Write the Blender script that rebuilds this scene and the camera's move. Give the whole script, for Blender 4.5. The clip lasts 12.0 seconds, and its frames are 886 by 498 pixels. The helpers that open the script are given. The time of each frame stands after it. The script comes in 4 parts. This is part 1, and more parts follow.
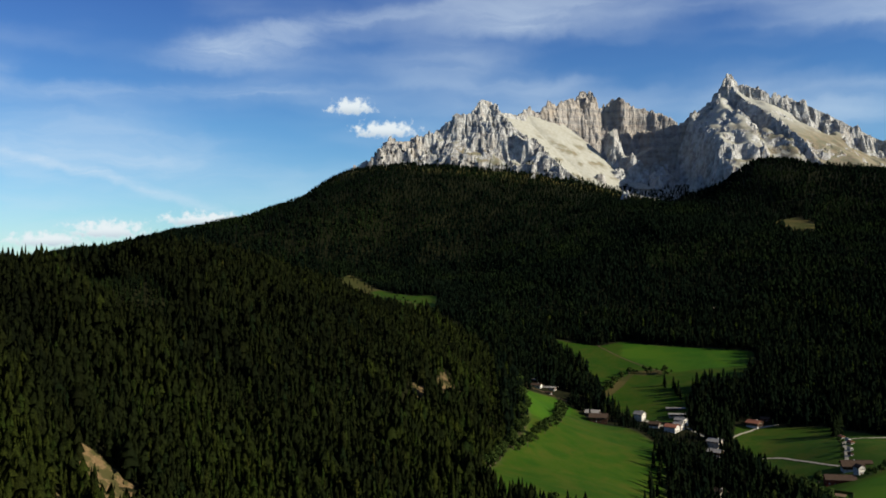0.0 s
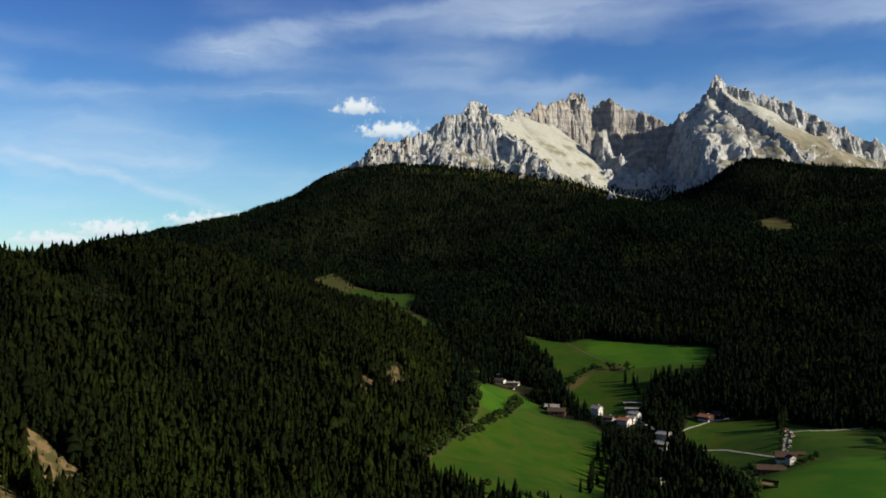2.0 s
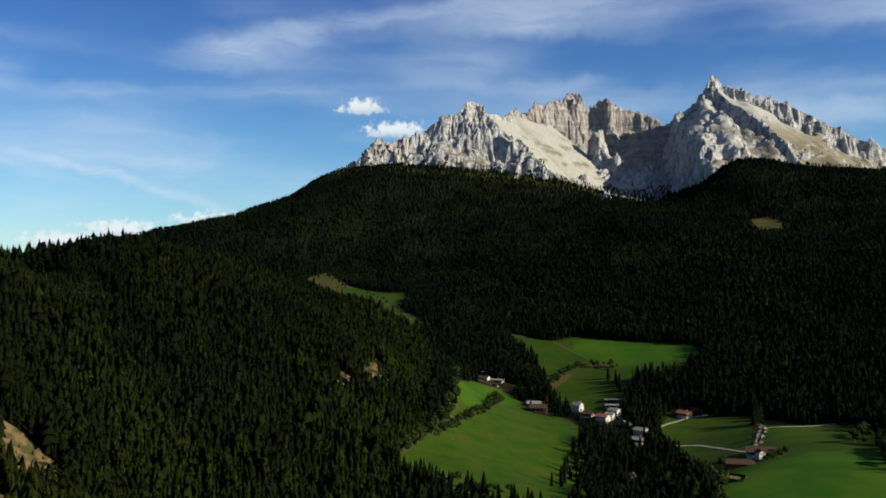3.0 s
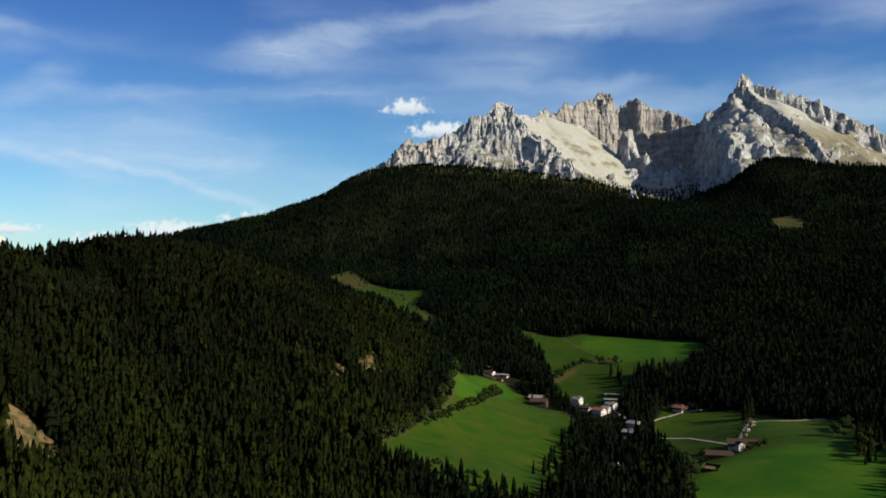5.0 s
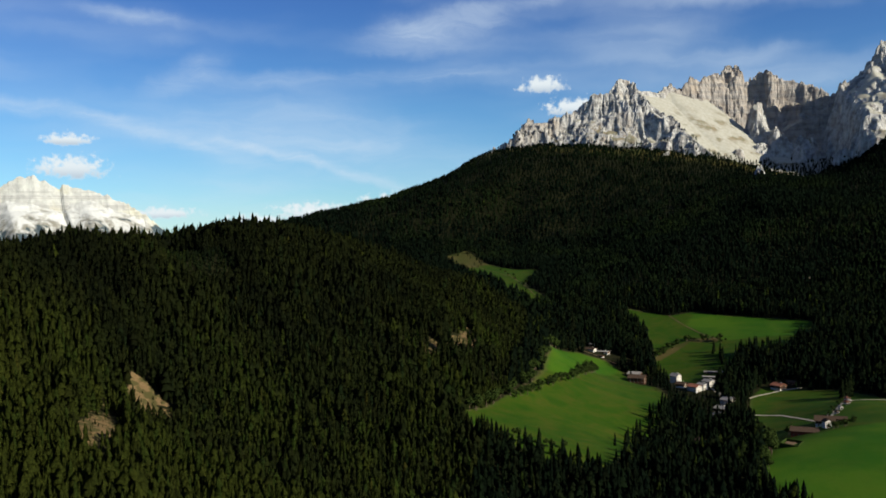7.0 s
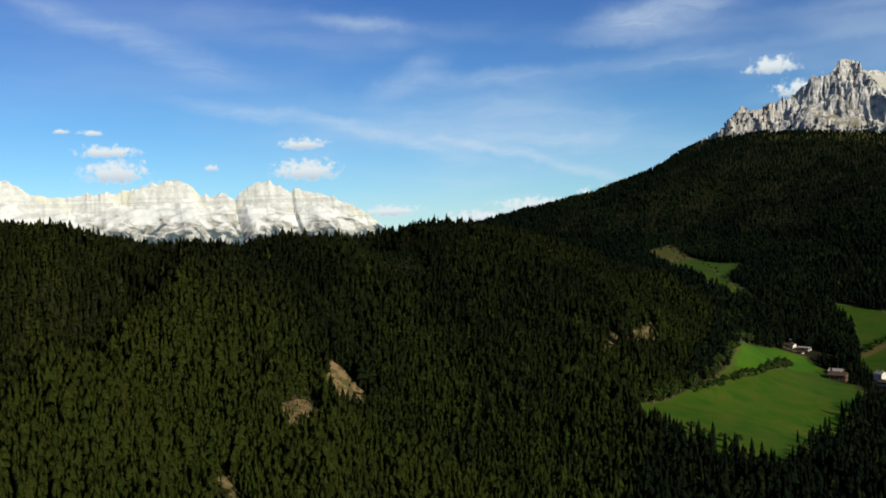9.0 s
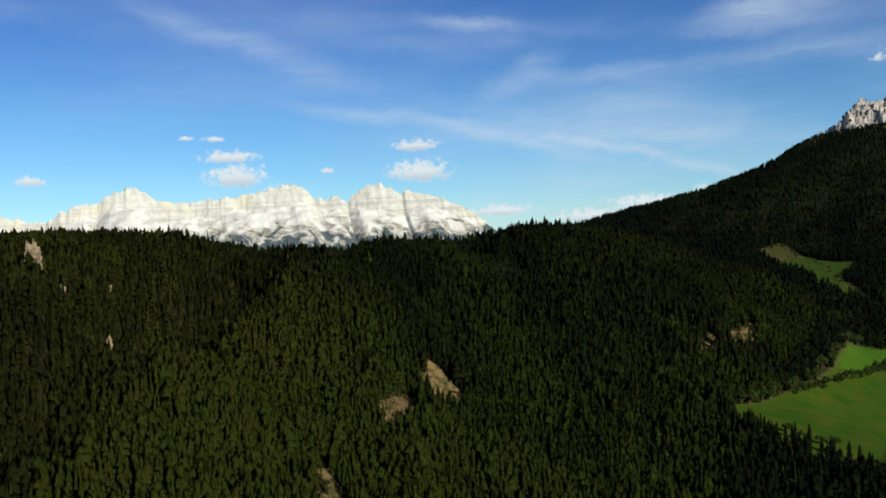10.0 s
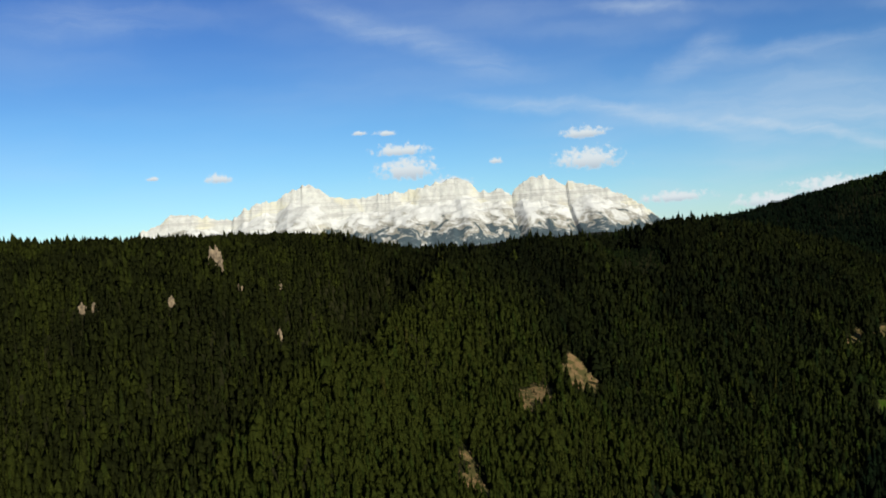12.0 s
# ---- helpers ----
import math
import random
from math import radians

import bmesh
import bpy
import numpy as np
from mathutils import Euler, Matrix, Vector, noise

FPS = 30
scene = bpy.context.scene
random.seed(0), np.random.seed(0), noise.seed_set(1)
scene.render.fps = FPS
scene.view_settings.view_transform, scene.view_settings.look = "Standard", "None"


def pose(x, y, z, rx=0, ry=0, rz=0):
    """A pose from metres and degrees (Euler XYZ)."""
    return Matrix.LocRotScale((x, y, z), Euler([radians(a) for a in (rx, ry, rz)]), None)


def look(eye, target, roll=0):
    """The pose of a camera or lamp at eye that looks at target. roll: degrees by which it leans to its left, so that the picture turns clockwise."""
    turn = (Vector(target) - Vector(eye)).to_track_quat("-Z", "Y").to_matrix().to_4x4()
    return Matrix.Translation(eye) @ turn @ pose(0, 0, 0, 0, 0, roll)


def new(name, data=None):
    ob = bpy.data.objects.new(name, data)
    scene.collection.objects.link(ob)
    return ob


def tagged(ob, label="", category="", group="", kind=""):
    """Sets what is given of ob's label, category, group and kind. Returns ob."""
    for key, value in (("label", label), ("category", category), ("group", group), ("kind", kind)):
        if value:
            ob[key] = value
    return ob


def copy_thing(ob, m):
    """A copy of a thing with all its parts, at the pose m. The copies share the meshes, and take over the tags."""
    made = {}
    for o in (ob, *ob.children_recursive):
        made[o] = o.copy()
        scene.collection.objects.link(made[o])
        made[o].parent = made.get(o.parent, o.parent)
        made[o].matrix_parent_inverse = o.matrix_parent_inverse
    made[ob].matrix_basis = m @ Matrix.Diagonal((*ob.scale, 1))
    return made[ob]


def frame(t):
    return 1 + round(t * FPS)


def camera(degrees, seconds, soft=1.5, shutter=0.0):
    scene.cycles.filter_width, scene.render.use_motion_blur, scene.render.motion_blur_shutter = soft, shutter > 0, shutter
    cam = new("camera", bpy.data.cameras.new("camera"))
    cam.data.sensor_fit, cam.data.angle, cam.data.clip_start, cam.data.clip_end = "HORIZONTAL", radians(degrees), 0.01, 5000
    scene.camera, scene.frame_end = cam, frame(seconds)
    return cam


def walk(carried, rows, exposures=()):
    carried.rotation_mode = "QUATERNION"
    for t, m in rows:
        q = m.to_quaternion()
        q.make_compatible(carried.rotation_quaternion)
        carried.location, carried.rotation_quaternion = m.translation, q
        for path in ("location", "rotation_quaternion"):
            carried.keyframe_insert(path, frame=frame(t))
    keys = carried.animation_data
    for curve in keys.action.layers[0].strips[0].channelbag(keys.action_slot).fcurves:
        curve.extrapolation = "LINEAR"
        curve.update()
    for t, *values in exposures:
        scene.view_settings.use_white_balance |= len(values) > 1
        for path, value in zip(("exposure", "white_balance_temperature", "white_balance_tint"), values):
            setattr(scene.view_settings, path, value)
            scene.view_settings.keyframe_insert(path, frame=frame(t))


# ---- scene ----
cam = camera(51.3, 12.0, soft=1.75)
PATH = [
    (0, (-8.771, 7.368, 3.567), (-8.727, 9.368, 3.58), -0.6),
    (0.5, (2.928, -0.274, 3.06), (2.97, 1.725, 3.072), -0.5),
    (1, (14.914, -8.299, 2.369), (14.954, -6.3, 2.381), -0.5),
    (1.5, (26.554, -16.238, 1.918), (26.591, -14.239, 1.931), -0.5),
    (2, (38.723, -24.34, 1.322), (38.755, -22.34, 1.335), -0.5),
    (2.5, (51.044, -32.191, 0.584), (51.07, -30.191, 0.597), -0.5),
    (4.5, (99.688, -65.414, -2.716), (99.659, -63.414, -2.702), -0.5),
    (5, (112.01, -74.342, -3.143), (111.935, -72.343, -3.129), -0.5),
    (5.5, (124.196, -83.096, -3.177), (124.067, -81.1, -3.168), -0.7),
    (6, (136.611, -92.296, -3.07), (136.414, -90.306, -3.073), -0.7),
    (6.5, (148.938, -101.273, -2.799), (148.66, -99.292, -2.814), -0.9),
    (7, (161.302, -110.043, -2.317), (160.932, -108.077, -2.344), -1.1),
    (9, (210.312, -140.466, 1.725), (209.489, -138.643, 1.698), -2.2),
    (9.5, (223.059, -147.431, 2.999), (222.13, -145.66, 2.977), -2.5),
    (10, (236.532, -154.634, 4.902), (235.494, -152.925, 4.884), -2.8),
    (10.5, (250.186, -162.195, 7.14), (249.041, -160.555, 7.128), -3.2),
    (11, (263.782, -169.982, 9.475), (262.538, -168.416, 9.467), -3.5),
    (11.5, (276.994, -177.47, 11.588), (275.688, -175.955, 11.575), -3.6),
    (12, (289.845, -184.535, 13.235), (288.512, -183.043, 13.214), -3.6),
]
walk(cam, [(t, look(eye, target, roll)) for t, eye, target, roll in PATH], [(0.0, 0.74), (7.0, 0.74), (9.5, 0.66), (12.0, 0.60)])

# ---- light ----
SUN_AZ, SUN_EL = 109.0, 25.0


def sun_way():
    a, e = radians(SUN_AZ), radians(SUN_EL)
    return Vector((math.cos(e) * math.sin(a), math.cos(e) * math.cos(a), math.sin(e)))


sun = new("sun", bpy.data.lights.new("sun", "SUN"))
sun.data.energy, sun.data.angle, sun.data.color = 5.0, radians(0.5), (1.0, 0.93, 0.80)
sun.matrix_world = look(sun_way() * 2000, (0, 0, 0))


class Nodes:
    """Short hand for node trees."""

    def __init__(self, tree):
        self.tree = tree
        tree.nodes.clear()

    def add(self, kind, *inputs, **settings):
        node = self.tree.nodes.new(kind)
        for key, value in settings.items():
            setattr(node, key, value)
        for slot, value in enumerate(inputs):
            if value is None:
                continue
            self.feed(node.inputs[slot], value)
        return node

    def feed(self, socket, value):
        if isinstance(value, bpy.types.Node):
            value = value.outputs[0]
        if isinstance(value, bpy.types.NodeSocket):
            self.tree.links.new(value, socket)
        else:
            if socket.type == "RGBA" and len(value) == 3:
                value = (*value, 1.0)
            socket.default_value = value

    def math(self, op, a, b=0.0, c=0.0, clamp=False):
        return self.add("ShaderNodeMath", a, b, c, operation=op, use_clamp=clamp)

    def mix(self, fac, a, b, blend="MIX"):
        node = self.add("ShaderNodeMix", data_type="RGBA", blend_type=blend)
        self.feed(node.inputs[0], fac)
        self.feed(node.inputs[6], a)
        self.feed(node.inputs[7], b)
        return node.outputs[2]

    def ramp(self, fac, low, high, a=0.0, b=1.0, kind="SMOOTHSTEP"):
        return self.add("ShaderNodeMapRange", fac, low, high, a, b, interpolation_type=kind)

    def noise(self, vector, scale, detail=3.0, rough=0.55, distort=0.0):
        node = self.add("ShaderNodeTexNoise", vector)
        node.inputs["Scale"].default_value, node.inputs["Detail"].default_value = scale, detail
        node.inputs["Roughness"].default_value, node.inputs["Distortion"].default_value = rough, distort
        return node


# cirrus: azimuth, elevation, half length, half width (degrees), tilt, strength
CIRRUS = [(-11, 12.5, 4.5, 1.1, 8, 0.55), (-4, 14.4, 6.0, 0.5, 8, 0.35), (-19.5, 4.9, 6.5, 0.35, -14, 0.50), (-13, 3.0, 5.0, 0.30, -15, 0.35),
          (-20, 9.7, 7.0, 0.6, 2, 0.22), (6, 13.7, 3.5, 0.7, 3, 0.25), (-10.5, 10.0, 4.5, 0.6, -3, 0.25), (-26, 9.8, 2.6, 0.9, 25, 0.35)]
CIRRUS_NORTH = [(-46, 13.4, 5.5, 0.8, -20, 0.22), (-40, 11.2, 4.5, 0.9, -19, 0.26), (-62, 13.6, 7.0, 1.1, 4, 0.20), (-35, 7.8, 5.5, 0.5, -8, 0.40),
                (-27.5, 6.3, 5.5, 0.5, -16, 0.42), (-29, 13.1, 3.0, 0.5, -8, 0.35), (-17, 5.8, 12.0, 2.2, -6, 0.22), (-24, 2.0, 9.0, 2.0, 0, 0.25)]
# cumulus: azimuth, elevation, half width, half height
CUMULUS = [(-4.3, 9.0, 1.5, 0.75), (-2.2, 7.6, 2.2, 0.75), (-13.0, 2.2, 3.2, 0.6), (-18.7, 1.5, 2.6, 0.8), (-55.2, 4.4, 0.85, 0.45), (-59, 4.6, 0.5, 0.2),
           (-46.5, 6.8, 0.55, 0.22), (-44.9, 6.7, 0.75, 0.25), (-44.0, 5.55, 1.8, 0.55), (-43.7, 4.3, 2.0, 1.05), (-41.0, 3.4, 1.4, 0.5),
           (-32.5, 4.2, 2.1, 1.0), (-32.7, 5.9, 1.5, 0.5), (-38.1, 4.6, 0.45, 0.25), (-21.9, 1.0, 2.4, 0.6), (-27.5, 1.6, 2.2, 0.5)]


def build_world():
    world = bpy.data.worlds.new("sky")
    world.use_nodes = True
    scene.world = world
    n = Nodes(world.node_tree)
    sky = n.add("ShaderNodeTexSky", sky_type="NISHITA", sun_disc=False, sun_elevation=radians(SUN_EL), sun_rotation=radians(SUN_AZ),
                altitude=1300, air_density=1.0, dust_density=0.25, ozone_density=3.5)
    way = n.add("ShaderNodeTexCoord").outputs["Generated"]
    xyz = n.add("ShaderNodeSeparateXYZ", way)
    azimuth = n.math("MULTIPLY", n.math("ARCTAN2", xyz.outputs[0], xyz.outputs[1]), 57.2958)
    elevation = n.math("MULTIPLY", n.math("ARCSINE", xyz.outputs[2]), 57.2958)
    flat = n.add("ShaderNodeCombineXYZ", azimuth, elevation, 0.0)
    warp = n.noise(flat, 0.35, 4.0, 0.6)
    warped = n.add("ShaderNodeVectorMath", flat, n.add("ShaderNodeVectorMath", n.add("ShaderNodeVectorMath", warp.outputs["Color"], (0.5, 0.5, 0.5), operation="SUBTRACT"),
                                                         (2.2, 1.3, 0.0), operation="MULTIPLY"), operation="ADD")
    fibre = n.noise(n.add("ShaderNodeMapping", warped, (0, 0, 0), (0, 0, radians(8)), (0.16, 0.9, 1.0)), 1.0, 7.0, 0.58, 0.8)
    streaks = n.ramp(fibre, 0.30, 0.75)
    total = None
    for az, el, long, wide, tilt, strength in CIRRUS + CIRRUS_NORTH:
        local = n.add("ShaderNodeMapping", warped, (az, el, 0), (0, 0, radians(tilt)), (long, wide, 1.0), vector_type="TEXTURE")
        mask = n.ramp(n.add("ShaderNodeVectorMath", local, operation="LENGTH").outputs["Value"], 1.5, 0.0, 0.0, strength)
        total = mask if total is None else n.math("ADD", total, mask)
    veil = n.ramp(n.noise(n.add("ShaderNodeMapping", warped, (3, 0, 0), (0, 0, radians(-6)), (0.045, 0.22, 1.0)), 1.0, 3.0, 0.5), 0.36, 0.72, 0.0, 0.34)
    veil = n.math("MULTIPLY", veil, n.add("ShaderNodeMath", n.ramp(azimuth, -50.0, -18.0, 0.35, 0.9), n.ramp(azimuth, -12.0, 14.0, 0.0, 0.7), operation="ADD"))
    wisps = n.math("MULTIPLY_ADD", streaks, 0.65, 0.42)
    cirrus = n.math("ADD", n.math("MULTIPLY", total, wisps), n.math("MULTIPLY", veil, n.math("MULTIPLY_ADD", streaks, 0.3, 0.82)), clamp=True)
    puff = n.noise(flat, 2.2, 8.0, 0.60)
    cover, shade = None, None
    for az, el, wide, high in CUMULUS:
        local = n.add("ShaderNodeMapping", flat, (az, el, 0), (0, 0, 0), (wide, high, 1.0), vector_type="TEXTURE")
        part_xyz = n.add("ShaderNodeSeparateXYZ", local)
        rise = n.math("MAXIMUM", part_xyz.outputs[1], n.math("MULTIPLY", part_xyz.outputs[1], -2.0))
        span = n.math("SQRT", n.math("MULTIPLY_ADD", part_xyz.outputs[0], part_xyz.outputs[0], n.math("MULTIPLY", rise, rise)))
        far = n.math("SUBTRACT", n.math("MULTIPLY_ADD", puff, 2.4, -0.20), span)
        mask = n.ramp(far, -0.10, 0.62, 0.0, 0.97)
        low = n.math("MULTIPLY", mask, n.ramp(n.add("ShaderNodeSeparateXYZ", local).outputs[1], 0.35, -0.6))
        cover = mask if cover is None else n.math("MAXIMUM", cover, mask)
        shade = low if shade is None else n.math("MAXIMUM", shade, low)
    depth = n.mix(n.ramp(elevation, 0.0, 9.0, kind="LINEAR"), SKY_TINTS[0], SKY_TINTS[1])
    depth = n.mix(n.ramp(elevation, 8.0, 19.0, kind="LINEAR"), depth, SKY_TINTS[2])
    tint = n.mix(1.0, sky, depth, "MULTIPLY")
    white = n.mix(cirrus, tint, CIRRUS_WHITE)
    body = n.mix(shade, CLOUD_WHITE, CLOUD_SHADE)
    full = n.mix(cover, white, body)
    back = n.add("ShaderNodeBackground", full, SKY_STRENGTH)
    n.add("ShaderNodeOutputWorld", back)


SKY_STRENGTH, SKY_TINTS = 0.061, ((0.76, 1.06, 1.18), (0.54, 0.86, 1.10), (0.33, 0.52, 0.98))
CIRRUS_WHITE, CLOUD_WHITE, CLOUD_SHADE = (6.4, 7.6, 8.8), (7.9, 8.6, 8.9), (4.6, 5.6, 6.6)
build_world()


# ---- materials ----
def material(name):
    mat = bpy.data.materials.new(name)
    mat.use_nodes = True
    n = Nodes(mat.node_tree)
    shader = n.add("ShaderNodeBsdfPrincipled")
    shader.inputs["Roughness"].default_value = 0.9
    shader.inputs["Specular IOR Level"].default_value = 0.2
    n.add("ShaderNodeOutputMaterial", shader)
    return mat, n, shader


def finish(n, shader, colour, height=None, strength=0.5, distance=1.0):
    n.feed(shader.inputs["Base Color"], colour)
    if height is not None:
        bump = n.add("ShaderNodeBump")
        bump.inputs["Strength"].default_value, bump.inputs["Distance"].default_value = strength, distance
        n.feed(bump.inputs["Height"], height)
        n.feed(shader.inputs["Normal"], bump)


def ground_material():
    mat, n, shader = material("ground")
    shader.inputs["Specular IOR Level"].default_value = 0.05
    place = n.add("ShaderNodeNewGeometry").outputs["Position"]
    broad, fine = n.noise(place, 0.018, 4.0), n.noise(place, 0.25, 5.0, 0.65)
    speck = n.noise(place, 1.4, 3.0)
    grass = n.mix(n.ramp(broad, 0.35, 0.68), (0.0149, 0.0420, 0.0015), (0.0253, 0.0485, 0.0026))
    grass = n.mix(n.ramp(n.noise(place, 0.035, 4.0, 0.55, 1.0), 0.54, 0.82), grass, (0.0374, 0.0433, 0.0048))
    mown = n.add("ShaderNodeTexWave", n.add("ShaderNodeMapping", place, (0, 0, 0), (0, 0, radians(35)), (1, 1, 1)), bands_direction="X")
    mown.inputs["Scale"].default_value, mown.inputs["Distortion"].default_value, mown.inputs["Detail Scale"].default_value = 0.05, 6.0, 0.6
    grass = n.mix(n.math("MULTIPLY", mown, 0.07), grass, (0.0224, 0.0435, 0.0026))
    worn = n.noise(n.add("ShaderNodeMapping", place, (0, 0, 0), (0, 0, radians(-25)), (0.04, 0.06, 0.05)), 1.0, 6.0, 0.64, 0.5)
    grass = n.mix(n.ramp(worn, 0.44, 0.70, 0.0, 0.8), grass, (0.0413, 0.0459, 0.0051))
    grass = n.mix(n.ramp(worn, 0.50, 0.32, 0.0, 0.75), grass, (0.0110, 0.0353, 0.0014))
    grass = n.mix(n.math("MULTIPLY", n.ramp(fine, 0.35, 0.75), 0.5), grass, (0.0172, 0.0435, 0.0018))
    lush = n.math("ADD", n.add("ShaderNodeAttribute", attribute_name="lush").outputs["Fac"], n.math("MULTIPLY_ADD", fine, 6.0, -3.0))
    fresh = n.mix(n.ramp(broad, 0.35, 0.65), (0.0158, 0.0656, 0.0024), (0.0385, 0.0928, 0.0039))
    grass = n.mix(n.math("MULTIPLY", n.ramp(lush, -3.0, 8.0), 0.62), grass, fresh)
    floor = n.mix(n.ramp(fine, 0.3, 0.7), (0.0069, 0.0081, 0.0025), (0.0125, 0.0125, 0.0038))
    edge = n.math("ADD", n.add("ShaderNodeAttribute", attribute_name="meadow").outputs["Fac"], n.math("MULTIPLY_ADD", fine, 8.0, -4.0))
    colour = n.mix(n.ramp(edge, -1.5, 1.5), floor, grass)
    rim = n.math("MULTIPLY", n.ramp(edge, -3.0, 0.0), n.ramp(edge, 5.0, 1.0))
    colour = n.mix(n.math("MULTIPLY", rim, n.ramp(broad, 0.4, 0.6, 0.0, 0.3)), colour, (0.0686, 0.0530, 0.0250))
    sand = n.mix(n.ramp(speck, 0.3, 0.7), (0.0780, 0.0500, 0.0220), (0.1560, 0.1030, 0.0480))
    sand = n.mix(n.ramp(n.noise(place, 0.14, 5.0, 0.65), 0.42, 0.56, 0.0, 0.8), sand, (0.0300, 0.0340, 0.0090))
    bare = n.math("ADD", n.add("ShaderNodeAttribute", attribute_name="bare").outputs["Fac"], n.math("MULTIPLY_ADD", fine, 16.0, -8.0))
    colour = n.mix(n.ramp(bare, -1.0, 1.0), colour, sand)
    alp = n.math("ADD", n.add("ShaderNodeAttribute", attribute_name="alp").outputs["Fac"], n.math("MULTIPLY_ADD", broad, 50.0, -25.0))
    heath = n.mix(n.ramp(broad, 0.4, 0.6), (0.0350, 0.0374, 0.0087), (0.0611, 0.0499, 0.0150))
    colour = n.mix(n.ramp(alp, -8.0, 8.0), colour, heath)
    finish(n, shader, colour, n.math("ADD", fine, n.math("MULTIPLY", speck, 0.3)), 0.5, 0.6)
    return mat


def rock_material(name, light, dark, ochre, scree, grain):
    """Dolomite: pale walls with dark streaks, brown banded beds where the mesh says so, scree on gentle ground and dry turf."""
    mat, n, shader = material(name)
    geo = n.add("ShaderNodeNewGeometry")
    place, normal = geo.outputs["Position"], geo.outputs["Normal"]
    level = n.add("ShaderNodeSeparateXYZ", place).outputs[2]
    bed = n.add("ShaderNodeAttribute", attribute_name="bed").outputs["Fac"]
    sward = n.add("ShaderNodeAttribute", attribute_name="sward").outputs["Fac"]
    broad, mid = n.noise(place, 0.012 * grain, 5.0, 0.6), n.noise(place, 0.05 * grain, 6.0, 0.62)
    drip = n.noise(n.add("ShaderNodeMapping", place, (0, 0, 0), (0, 0, 0), (0.10 * grain, 0.10 * grain, 0.012 * grain)), 1.0, 4.0, 0.6)
    strata = n.noise(n.add("ShaderNodeCombineXYZ", n.math("MULTIPLY", broad, 0.6), 0.0, n.math("MULTIPLY", level, 0.075 * grain)), 1.0, 4.0, 0.7)
    colour = n.mix(n.ramp(mid, 0.30, 0.62), dark, light)
    colour = n.mix(n.ramp(drip, 0.52, 0.72, 0.0, 0.35), colour, dark)
    colour = n.mix(n.ramp(broad, 0.52, 0.70, 0.0, 0.55), colour, ochre)
    brown = n.mix(n.ramp(strata, 0.44, 0.60), (ochre[0] * 0.95, ochre[1] * 0.93, ochre[2] * 0.95), (dark[0] * 0.85, dark[1] * 0.78, dark[2] * 0.75))
    colour = n.mix(n.math("MULTIPLY", n.math("ADD", bed, n.math("MULTIPLY_ADD", broad, 1.2, -0.6), clamp=True), 0.55), colour, brown)
    gentle = n.math("ADD", n.add("ShaderNodeSeparateXYZ", normal).outputs[2], n.math("MULTIPLY_ADD", mid, 0.12, -0.06))
    talus = n.mix(n.ramp(drip, 0.35, 0.7), scree, (scree[0] * 0.84, scree[1] * 0.81, scree[2] * 0.75))
    colour = n.mix(n.ramp(gentle, 0.66, 0.76), colour, talus)
    patchy = n.noise(place, 0.018 * grain, 5.0, 0.6)
    turf = n.math("MULTIPLY", n.ramp(n.math("MULTIPLY_ADD", sward, 0.22, patchy), 0.50, 0.64), n.math("MULTIPLY", n.ramp(gentle, 0.54, 0.70), n.ramp(level, 430.0, 320.0)))
    colour = n.mix(n.math("MULTIPLY", turf, 0.75), colour, n.mix(n.ramp(mid, 0.4, 0.6), (0.150, 0.108, 0.050), (0.085, 0.078, 0.030)))
    relief = n.math("ADD", n.math("MULTIPLY", mid, 1.0), n.math("ADD", n.math("MULTIPLY", drip, 0.7), n.math("MULTIPLY", strata, 0.5)))
    relief = n.math("MULTIPLY", relief, n.ramp(gentle, 0.66, 0.76, 1.0, 0.10))
    finish(n, shader, colour, relief, 0.85, 7.0 / grain)
    return mat


